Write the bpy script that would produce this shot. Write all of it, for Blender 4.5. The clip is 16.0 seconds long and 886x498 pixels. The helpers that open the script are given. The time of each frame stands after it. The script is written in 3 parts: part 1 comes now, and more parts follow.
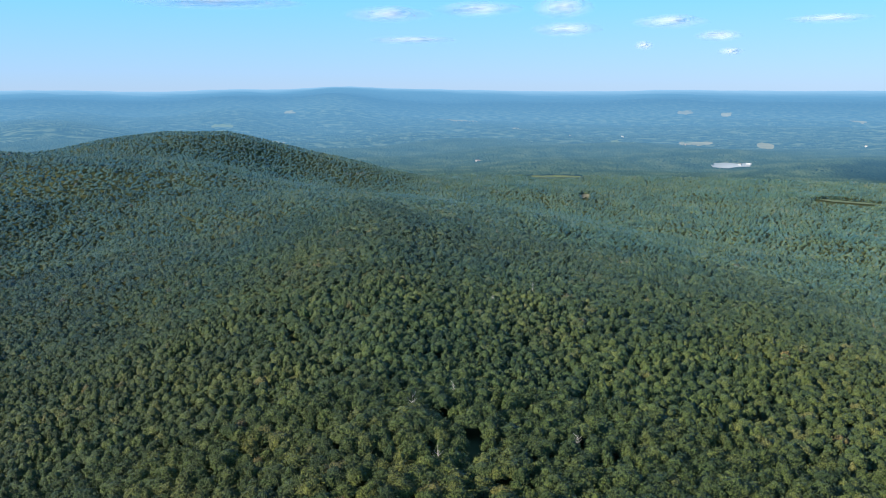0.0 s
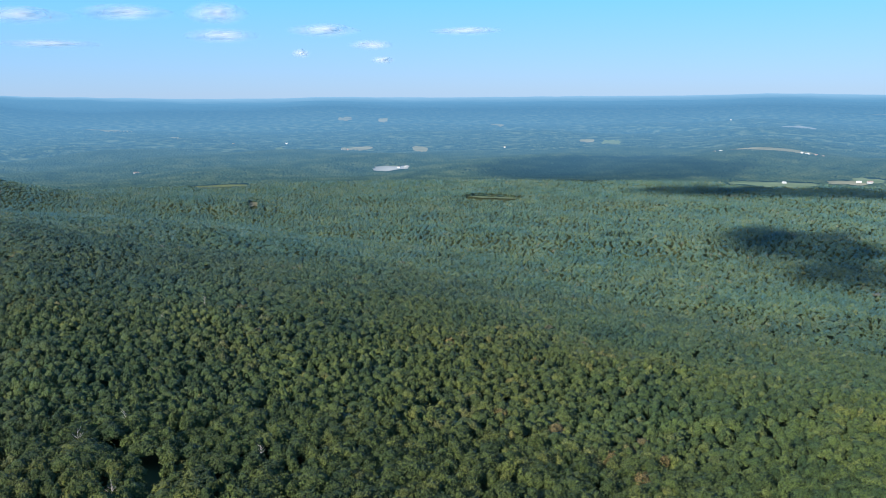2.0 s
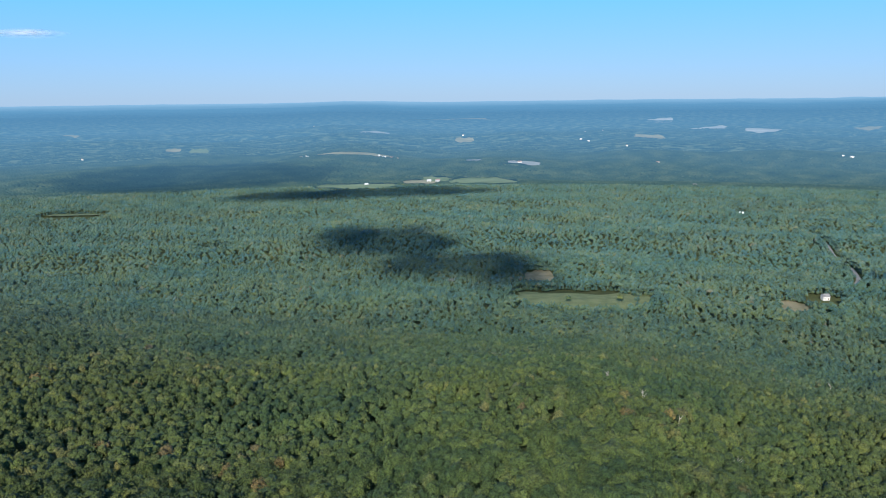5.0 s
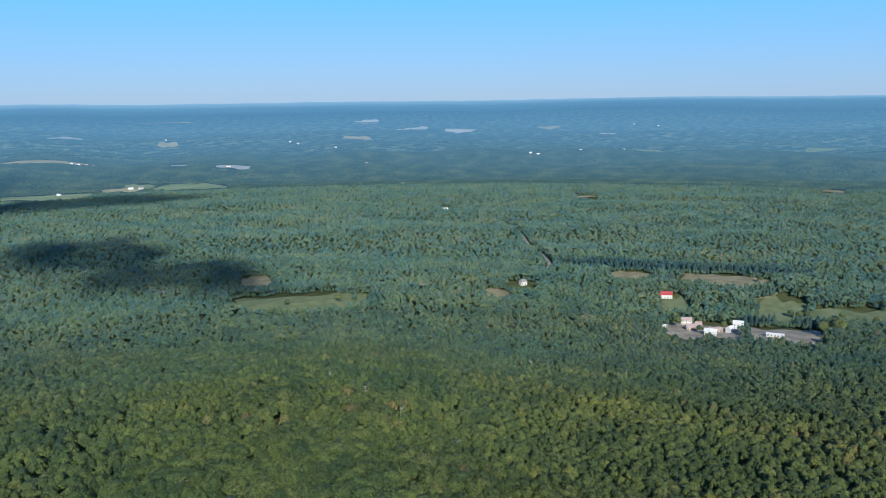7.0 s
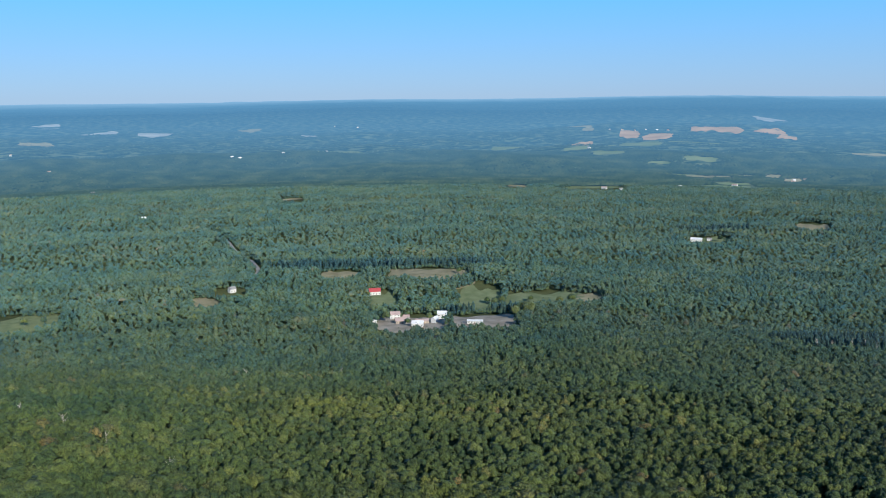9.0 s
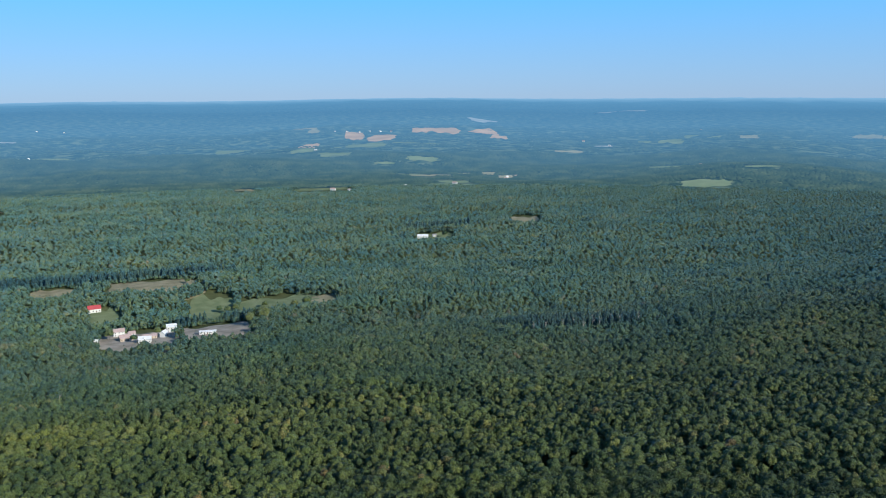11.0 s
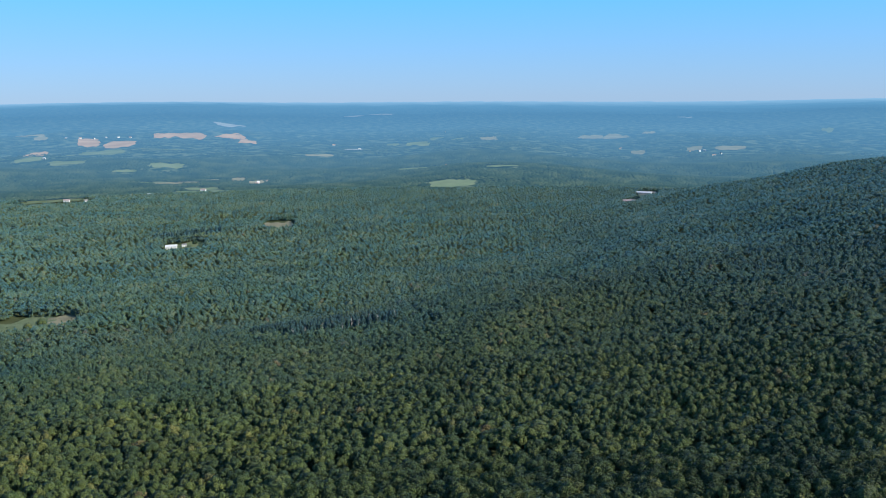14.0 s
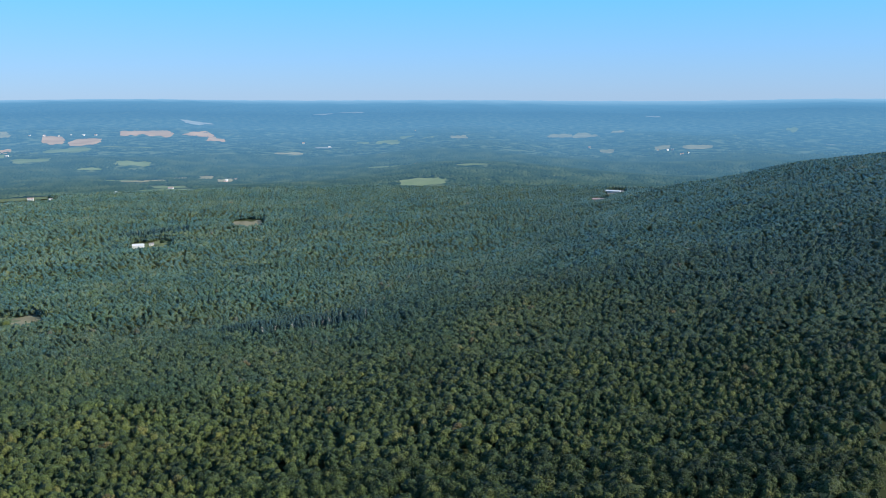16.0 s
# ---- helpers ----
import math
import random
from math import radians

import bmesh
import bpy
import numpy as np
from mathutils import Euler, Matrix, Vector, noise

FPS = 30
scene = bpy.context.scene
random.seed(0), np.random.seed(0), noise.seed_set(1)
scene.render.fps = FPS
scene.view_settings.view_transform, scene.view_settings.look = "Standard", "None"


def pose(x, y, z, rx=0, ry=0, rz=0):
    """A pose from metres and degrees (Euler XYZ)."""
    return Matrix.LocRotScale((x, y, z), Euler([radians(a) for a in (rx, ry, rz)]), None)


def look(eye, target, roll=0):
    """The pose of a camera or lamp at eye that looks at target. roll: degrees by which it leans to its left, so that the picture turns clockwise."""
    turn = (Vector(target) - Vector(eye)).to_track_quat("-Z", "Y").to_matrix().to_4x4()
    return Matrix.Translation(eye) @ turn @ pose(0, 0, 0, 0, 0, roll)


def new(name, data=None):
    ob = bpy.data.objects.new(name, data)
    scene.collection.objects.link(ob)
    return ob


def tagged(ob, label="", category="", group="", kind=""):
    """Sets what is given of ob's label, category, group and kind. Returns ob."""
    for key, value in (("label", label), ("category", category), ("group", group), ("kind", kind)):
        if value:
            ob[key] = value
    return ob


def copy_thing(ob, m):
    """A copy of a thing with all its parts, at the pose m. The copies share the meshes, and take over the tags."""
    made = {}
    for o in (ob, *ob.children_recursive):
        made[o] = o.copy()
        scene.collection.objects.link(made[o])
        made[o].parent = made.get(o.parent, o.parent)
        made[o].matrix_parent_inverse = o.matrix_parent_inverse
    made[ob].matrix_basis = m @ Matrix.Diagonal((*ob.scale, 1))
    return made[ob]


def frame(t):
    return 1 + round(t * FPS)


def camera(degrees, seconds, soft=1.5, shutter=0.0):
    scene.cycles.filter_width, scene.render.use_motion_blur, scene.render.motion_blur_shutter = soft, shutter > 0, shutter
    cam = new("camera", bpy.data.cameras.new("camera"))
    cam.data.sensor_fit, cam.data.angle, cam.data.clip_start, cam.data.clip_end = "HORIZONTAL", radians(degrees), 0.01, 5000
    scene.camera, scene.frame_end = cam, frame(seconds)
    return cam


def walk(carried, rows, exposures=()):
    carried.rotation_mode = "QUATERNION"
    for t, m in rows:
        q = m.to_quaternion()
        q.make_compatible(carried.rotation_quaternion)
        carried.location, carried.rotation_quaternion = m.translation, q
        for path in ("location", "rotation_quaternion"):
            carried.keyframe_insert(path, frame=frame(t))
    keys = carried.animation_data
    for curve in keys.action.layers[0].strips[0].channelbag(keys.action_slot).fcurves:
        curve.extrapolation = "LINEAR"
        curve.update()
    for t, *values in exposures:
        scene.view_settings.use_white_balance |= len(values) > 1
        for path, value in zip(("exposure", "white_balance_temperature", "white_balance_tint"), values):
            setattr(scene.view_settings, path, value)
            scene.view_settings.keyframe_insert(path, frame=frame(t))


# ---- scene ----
cam = camera(55.03, 16.0, soft=1.0)
ROWS = [
    (0, 0.00, 0.00, 260.00, 79.23, 0.22, -0.08),
    (0.5, 0.40, -0.58, 260.08, 79.34, 0.37, -8.21),
    (1, 0.70, -1.13, 260.16, 79.40, 0.40, -13.60),
    (1.5, 0.91, -1.65, 260.25, 79.49, 0.39, -18.44),
    (2, 1.03, -2.14, 260.35, 79.58, 0.42, -22.27),
    (2.5, 1.06, -2.61, 260.45, 79.67, 0.49, -26.20),
    (3, 1.02, -3.05, 260.55, 79.76, 0.51, -30.63),
    (3.5, 0.91, -3.46, 260.66, 79.80, 0.57, -35.27),
    (4, 0.73, -3.85, 260.77, 79.85, 0.57, -39.85),
    (6.5, -0.87, -5.39, 261.34, 79.84, 0.53, -63.82),
    (7, -1.29, -5.63, 261.45, 79.85, 0.57, -68.59),
    (7.5, -1.74, -5.84, 261.57, 79.84, 0.55, -73.46),
    (8, -2.19, -6.02, 261.68, 79.84, 0.51, -78.12),
    (8.5, -2.65, -6.19, 261.79, 79.85, 0.47, -83.06),
    (9, -3.11, -6.33, 261.90, 79.84, 0.49, -88.32),
    (11.5, -5.21, -6.71, 262.40, 79.85, 0.48, -110.62),
    (12, -5.54, -6.72, 262.49, 79.85, 0.52, -114.73),
    (12.5, -5.82, -6.71, 262.57, 79.86, 0.51, -118.38),
    (13, -6.06, -6.68, 262.65, 79.89, 0.59, -120.88),
    (13.5, -6.24, -6.63, 262.71, 79.91, 0.53, -122.53),
    (14, -6.36, -6.56, 262.77, 79.96, 0.43, -123.05),
    (14.5, -6.40, -6.48, 262.83, 79.98, 0.37, -123.81),
    (15, -6.38, -6.37, 262.87, 79.92, 0.29, -124.27),
    (15.5, -6.27, -6.25, 262.91, 79.88, 0.22, -123.80),
    (16, -6.07, -6.11, 262.94, 79.85, 0.18, -125.05),
]
walk(cam, [(t, pose(x, y, z, rx, ry, rz)) for t, x, y, z, rx, ry, rz in ROWS],
     exposures=[(0, 0.42, 6500, 10), (2, 0.28, 6400, 10), (4, 0.18, 6350, 10), (8, 0.02, 6250, 9), (12, 0.06, 6200, 8), (16, 0.19, 6300, 9)])

# ---- world and sun ----
SUN_AZ, SUN_EL = 239.5, 26.5          # degrees clockwise from +y, degrees up
EYE_Z, NEAR_R = 260.0, 2450.0         # eye over the valley floor; past NEAR_R the land is drawn in towards the horizon
world = bpy.data.worlds.new("sky")
scene.world = world
world.use_nodes = True
wn, wl = world.node_tree.nodes, world.node_tree.links
wn.clear()
sky = wn.new("ShaderNodeTexSky")
sky.sky_type, sky.sun_disc = "NISHITA", False
sky.sun_elevation, sky.sun_rotation = radians(SUN_EL), radians(SUN_AZ)
sky.altitude, sky.air_density, sky.dust_density, sky.ozone_density = 400, 1.0, 0.25, 4.0
bg = wn.new("ShaderNodeBackground")
bg.inputs["Strength"].default_value = 0.12
wout = wn.new("ShaderNodeOutputWorld")
tinted = wn.new("ShaderNodeMix")            # the camera's cool rendering of the sky
tinted.data_type, tinted.blend_type = "RGBA", "MULTIPLY"
tinted.inputs[0].default_value = 1.0
tinted.inputs[7].default_value = (0.66, 0.90, 1.25, 1)
wl.new(sky.outputs[0], tinted.inputs[6])
veil = wn.new("ShaderNodeMix")              # thin even haze through the whole sky, deeper blue higher up
veil.data_type = "RGBA"
veil.inputs[0].default_value = 0.8
wtc, wsep = wn.new("ShaderNodeTexCoord"), wn.new("ShaderNodeSeparateXYZ")
wrp = wn.new("ShaderNodeValToRGB")
wrp.color_ramp.elements[0].position, wrp.color_ramp.elements[0].color = 0.0, (2.9, 4.15, 6.0, 1)
wrp.color_ramp.elements[1].position, wrp.color_ramp.elements[1].color = 0.11, (1.35, 4.6, 8.6, 1)
for at_, col_ in ((0.35, (0.62, 2.0, 4.3, 1)), (1.0, (0.35, 1.1, 2.6, 1))):
    e_ = wrp.color_ramp.elements.new(at_)
    e_.color = col_
wl.new(wtc.outputs["Generated"], wsep.inputs[0])
wl.new(wsep.outputs["Z"], wrp.inputs[0])
wl.new(tinted.outputs[2], veil.inputs[6])
wl.new(wrp.outputs[0], veil.inputs[7])
wl.new(veil.outputs[2], bg.inputs[0])
wl.new(bg.outputs[0], wout.inputs[0])

sun = new("sun", bpy.data.lights.new("sun", "SUN"))
sun.data.energy, sun.data.angle, sun.data.color = 4.7, radians(0.5), (1.0, 0.93, 0.80)
to_sun = Vector((math.sin(radians(SUN_AZ)) * math.cos(radians(SUN_EL)), math.cos(radians(SUN_AZ)) * math.cos(radians(SUN_EL)), math.sin(radians(SUN_EL))))
sun.matrix_world = look(to_sun * 900, (0, 0, 0))

# ---- materials ----
def mat(name, rough=0.8, spec=0.3):
    m = bpy.data.materials.new(name)
    m.use_nodes = True
    b = m.node_tree.nodes["Principled BSDF"]
    b.inputs["Roughness"].default_value = rough
    b.inputs["Specular IOR Level"].default_value = spec
    return m, m.node_tree.nodes, m.node_tree.links, b


def ramp(nodes, stops):
    r = nodes.new("ShaderNodeValToRGB")
    while len(r.color_ramp.elements) < len(stops):
        r.color_ramp.elements.new(0.5)
    for e, (p, c) in zip(r.color_ramp.elements, stops):
        e.position, e.color = p, (*c, 1)
    return r


def noise_node(nodes, links, scale, detail=3, coord="Object"):
    tc = nodes.new("ShaderNodeTexCoord")
    n = nodes.new("ShaderNodeTexNoise")
    n.inputs["Scale"].default_value, n.inputs["Detail"].default_value = scale, detail
    links.new(tc.outputs[coord], n.inputs["Vector"])
    return n


def mixed(nodes, links, a, b, fac, kind="MIX"):
    x = nodes.new("ShaderNodeMix")
    x.data_type, x.blend_type = "RGBA", kind
    for s, v in ((x.inputs[0], fac), (x.inputs[6], a), (x.inputs[7], b)):
        if isinstance(v, bpy.types.NodeSocket):
            links.new(v, s)
        elif isinstance(v, (int, float)):
            s.default_value = v
        else:
            s.default_value = (*v, 1)
    return x.outputs[2]


def foliage(name, stops, single=False, grain=1.0):
    """Leaves: each tree has its own hue, each clump its own lightness."""
    m, n, l, b = mat(name, 0.6, 0.3)
    r = ramp(n, stops)
    if single:
        l.new(n.new("ShaderNodeObjectInfo").outputs["Random"], r.inputs[0])
    else:
        at = n.new("ShaderNodeAttribute")
        at.attribute_name = "tint"
        l.new(at.outputs["Fac"], r.inputs[0])
    geo = n.new("ShaderNodeNewGeometry")
    r2 = ramp(n, [(0.0, (0.84, 0.84, 0.84)), (0.5, (1.0, 1.0, 1.0)), (1.0, (1.18, 1.16, 1.08))])
    l.new(geo.outputs["Random Per Island"], r2.inputs[0])
    stand = n.new("ShaderNodeTexNoise")
    stand.inputs["Scale"].default_value, stand.inputs["Detail"].default_value = 0.006, 2
    l.new(geo.outputs["Position"], stand.inputs["Vector"])
    r3 = ramp(n, [(0.3, (0.82, 0.95, 1.02)), (0.7, (1.16, 1.06, 0.85))])
    l.new(stand.outputs[0], r3.inputs[0])
    c = mixed(n, l, r.outputs[0], r2.outputs[0], 1.0, "MULTIPLY")
    c = mixed(n, l, c, r3.outputs[0], 1.0, "MULTIPLY")
    tuft = n.new("ShaderNodeTexNoise")
    tuft.inputs["Scale"].default_value, tuft.inputs["Detail"].default_value = 1.6, 5
    l.new(geo.outputs["Position"], tuft.inputs["Vector"])
    # shade in the gaps between leaf tufts, put into the colour
    r4 = ramp(n, [(0.38, tuple(1 - grain * q for q in (0.62, 0.60, 0.57))), (0.50, (1.0, 1.0, 1.0)), (0.64, tuple(1 + grain * q for q in (0.45, 0.40, 0.25)))])
    l.new(tuft.outputs[0], r4.inputs[0])
    c = mixed(n, l, c, r4.outputs[0], 1.0, "MULTIPLY")
    grove = n.new("ShaderNodeTexNoise")
    grove.inputs["Scale"].default_value, grove.inputs["Detail"].default_value = 0.022, 4
    l.new(geo.outputs["Position"], grove.inputs["Vector"])
    r5 = ramp(n, [(0.36, (0.74, 0.80, 0.85)), (0.5, (1.0, 1.0, 1.0)), (0.66, (1.2, 1.15, 1.03))])
    l.new(grove.outputs[0], r5.inputs[0])
    c = mixed(n, l, c, r5.outputs[0], 1.0, "MULTIPLY")
    l.new(c, b.inputs["Base Color"])
    bump = n.new("ShaderNodeBump")
    bump.inputs["Strength"].default_value, bump.inputs["Distance"].default_value = 1.0, 1.6 * grain
    l.new(tuft.outputs[0], bump.inputs["Height"]); l.new(bump.outputs[0], b.inputs["Normal"])
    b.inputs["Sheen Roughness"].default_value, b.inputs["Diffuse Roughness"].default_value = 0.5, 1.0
    haze_node = n.new("ShaderNodeAttribute")            # haze painted onto the leaves as a blue sheen, weighted per tree
    haze_node.attribute_name = "haze_sheen"
    l.new(haze_node.outputs["Fac"], b.inputs["Sheen Weight"])
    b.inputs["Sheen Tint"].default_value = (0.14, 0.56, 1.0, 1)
    return m


LEAVES = [(0.0, (0.036, 0.064, 0.026)), (0.3, (0.060, 0.090, 0.030)), (0.6, (0.084, 0.115, 0.035)), (0.85, (0.116, 0.138, 0.044)),
          (0.95, (0.150, 0.150, 0.056)), (1.0, (0.150, 0.118, 0.052))]
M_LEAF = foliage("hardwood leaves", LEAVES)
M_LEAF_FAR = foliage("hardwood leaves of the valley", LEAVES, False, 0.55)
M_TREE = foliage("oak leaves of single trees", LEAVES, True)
M_FARMTREE = foliage("dark leaves of farm trees", LEAVES[:4], True, 0.55)
# farm trees get one even blue sheen as painted haze
for link in [q for q in M_FARMTREE.node_tree.links if q.to_socket.name == "Sheen Weight"]:
    M_FARMTREE.node_tree.links.remove(link)
M_FARMTREE.node_tree.nodes["Principled BSDF"].inputs["Sheen Weight"].default_value = 0.16
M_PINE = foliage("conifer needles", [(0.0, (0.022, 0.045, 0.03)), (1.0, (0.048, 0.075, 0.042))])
M_BARK, n_, l_, b_ = mat("bark", 0.9, 0.1)
nz = noise_node(n_, l_, 2.0)
rp = ramp(n_, [(0.3, (0.10, 0.085, 0.07)), (0.7, (0.30, 0.27, 0.23))])
l_.new(nz.outputs[0], rp.inputs[0]); l_.new(rp.outputs[0], b_.inputs["Base Color"])

M_GROUND, n_, l_, b_ = mat("forest floor", 0.95, 0.1)
nz = noise_node(n_, l_, 0.05, 6)
rp = ramp(n_, [(0.3, (0.06, 0.075, 0.03)), (0.7, (0.12, 0.13, 0.055))])
l_.new(nz.outputs[0], rp.inputs[0]); l_.new(rp.outputs[0], b_.inputs["Base Color"])

# ---- land ----
CREST = [(-250, 2300, 0), (-175, 1750, 30), (-110, 1150, 116), (-40, 600, 118), (-20, 100, 116), (0, -200, 116), (150, -600, 124), (430, -1000, 138), (800, -1600, 148), (1200, -2400, 150)]
FOOT_Y = (-2400, -1600, -900, -420, -100, 360, 780, 1140, 1710, 2300)
FOOT_W = (800, 720, 620, 740, 900, 790, 650, 640, 420, 300)      # from the crest to the slope's foot
HOLLOW_Y = (-600, 300, 700, 1000, 1200, 1370, 1500, 1900)
HOLLOW_Z = (30, 40, 48, 62, 92, 130, 134, 60)                     # floor of the hollow west of the crest, rising to its head
FAR_RIDGE_A = (-60, -40, -28, -24, -21, -18, -14, -11, -8, -4, 0, 5, 12, 18)      # bearings along the next ridge to the north-west
FAR_RIDGE_R = (1750, 1800, 1850, 1900, 1960, 2020, 2100, 2150, 2150, 2150, 2150, 2150, 2150, 2150)
FAR_RIDGE_Z = (60, 90, 118, 130, 148, 158, 150, 120, 88, 52, 28, 10, 0, 0)
HILLS = [(-7, -2.0, 3.2, 0.95), (-13.5, -2.3, 3.5, 0.8), (-25, -3.4, 6, 0.9), (-2, -0.7, 6, 0.32), (105, -0.8, 24, 0.30), (82, -1.5, 8, 0.35), (101, -2.7, 6, 0.35),
         (107, -2.6, 4, 0.25), (43, -3.9, 3.5, 0.45), (150, -1.9, 6, 0.5), (15, -1.6, 3, 0.25), (63, -2.9, 9, 0.2), (126, -3.4, 6, 0.2)]   # bearing, foot's angle, half width, rise, degrees


def crest_frame(x, y):
    """Signed distance east of the ridge's crest, and the crest's height there."""
    best, side, high = np.full(x.shape, 1e9), np.zeros(x.shape), np.zeros(x.shape)
    for (ax, ay, az), (bx, by, bz) in zip(CREST[:-1], CREST[1:]):
        dx, dy = bx - ax, by - ay
        q = np.clip(((x - ax) * dx + (y - ay) * dy) / (dx * dx + dy * dy), 0, 1)
        ox, oy = x - ax - q * dx, y - ay - q * dy
        d = np.hypot(ox, oy)
        s = np.sign(dx * oy - dy * ox)
        m = d < best
        best, side, high = np.where(m, d, best), np.where(m, s, side), np.where(m, az + q * (bz - az), high)
    return best * side, high


def fade(a, b, x):
    t = np.clip((x - a) / (b - a), 0, 1)
    return t * t * (3 - 2 * t)


def waves(x, y, s, seed):
    """Cheap smooth noise, about -1 to 1."""
    rng = np.random.RandomState(seed)
    out = 0
    for i in range(6):
        a, p, k = rng.uniform(0, 6.283), rng.uniform(0, 6.283), rng.uniform(0.6, 1.7) / s
        out = out + np.sin((x * np.cos(a) + y * np.sin(a)) * k * 6.283 + p)
    return out / 3


def land(x, y):
    """Height of the true, level land: ridge, western hollow and rolling valley."""
    d, zc = crest_frame(x, y)
    bearing, r = np.degrees(np.arctan2(x, y)), np.hypot(x, y)
    q = np.clip(d / np.interp(y, FOOT_Y, FOOT_W), 0, 1.2)
    east = zc * np.clip(1.0 - q ** (1.12 + 1.0 * np.exp(-((bearing - 60) / 13) ** 2)), 0, 1)      # a flatter shoulder to the north-east
    bed = np.interp(y, HOLLOW_Y, HOLLOW_Z)
    west = bed + (zc - bed) * np.interp(-d, (0, 60, 240, 330, 420), (1, 0.84, 0.26, 0.05, 0))
    west = west + (138 * (1 - fade(1500, 1900, y)) - west) * fade(380, 760, -d)
    west = west * (1 - 0.7 * fade(1300, 1900, -d))
    z = np.where(d > 0, east, west)
    z = z + waves(x, y, 330, 3) * 4 * fade(150, 700, r) + waves(x, y, 900, 5) * 5 * fade(900, 1900, r)
    z = z * (1 - fade(1900, NEAR_R, r)) + 4 * fade(1900, NEAR_R, r)
    off = r - np.interp(bearing, FAR_RIDGE_A, FAR_RIDGE_R)
    top = np.interp(bearing, FAR_RIDGE_A, FAR_RIDGE_Z) + 6 * waves(x, y, 500, 7)
    return z + np.maximum(top - z, 0) * np.exp(-(off / np.where(off < 0, 300, 140)) ** 2)


def place(X, Y, up=0.0):
    """A point of the true land in the scene: past NEAR_R the land draws in, keeping every bearing and angle from the eye."""
    X, Y = np.asarray(X, float), np.asarray(Y, float)
    R = np.maximum(np.hypot(X, Y), 1e-6)
    s = np.clip(1 - NEAR_R / np.maximum(R, NEAR_R), 0, 1)
    k = np.where(R > NEAR_R, NEAR_R * (1 + s) / R, 1.0)
    bearing, dip = np.degrees(np.arctan2(X, Y)), -np.degrees(EYE_Z / R)
    rise = 0
    for a, e, w, h in HILLS:
        rise = rise + h * np.exp(-((bearing - a) / w) ** 2) * np.exp(-np.clip((dip - e) / (-0.22 * e), -9, 0) ** 2) * np.exp(-np.clip((dip - e) / (-0.75 * e), 0, 9) ** 2)
    roll = (15 * waves(X, Y, 1700, 51) + 8 * waves(X, Y, 640, 53)) * k * fade(0.0, 0.12, s)
    z = np.where(R > NEAR_R, roll + EYE_Z * s * s + 4 * (1 - s) + NEAR_R * (1 + s) * np.radians(rise) * fade(0, 0.12, s), land(X, Y)) + up * k
    return X * k, Y * k, z


def shrink(X, Y):
    """How much smaller things stand there, where the land draws in."""
    R = np.hypot(X, Y)
    return np.where(R > NEAR_R, NEAR_R * (2 - NEAR_R / np.maximum(R, NEAR_R)) / np.maximum(R, 1), 1.0)


def mesh_of(name, verts, faces, materials, smooth=False):
    """A mesh from arrays: verts (n, 3), faces (m, 3) or (m, 4)."""
    me = bpy.data.meshes.new(name)
    w = faces.shape[1]
    me.vertices.add(len(verts)); me.loops.add(faces.size); me.polygons.add(len(faces))
    me.vertices.foreach_set("co", np.asarray(verts, np.float32).ravel())
    me.loops.foreach_set("vertex_index", faces.astype(np.int32).ravel())
    me.polygons.foreach_set("loop_start", np.arange(0, faces.size, w, dtype=np.int32))
    me.polygons.foreach_set("use_smooth", np.full(len(faces), smooth))
    me.update(calc_edges=True)
    for m in materials:
        me.materials.append(m)
    return me


def polar_sheet(angles, radii):
    a, r = np.meshgrid(np.radians(angles), radii)
    X, Y = r * np.sin(a), r * np.cos(a)
    h, w = X.shape
    i = (np.arange(h - 1)[:, None] * w + np.arange(w - 1)[None, :]).ravel()
    return X.ravel(), Y.ravel(), np.stack([i, i + 1, i + w + 1, i + w], 1)[:, ::-1]


AROUND = np.concatenate([np.linspace(-180, -36, 48, endpoint=False), np.linspace(-36, 162, 397, endpoint=False), np.linspace(162, 180, 7)])
X, Y, F = polar_sheet(AROUND, np.concatenate([np.linspace(0.02, 900, 60), np.linspace(920, NEAR_R, 60)]))
x, y, z = place(X, Y)
ground = new("ground", mesh_of("ground", np.stack([x, y, z], 1), F, [M_GROUND], True))
tagged(ground, "brown-green forest floor of a wooded ridge and valley", "ground", kind="structure")

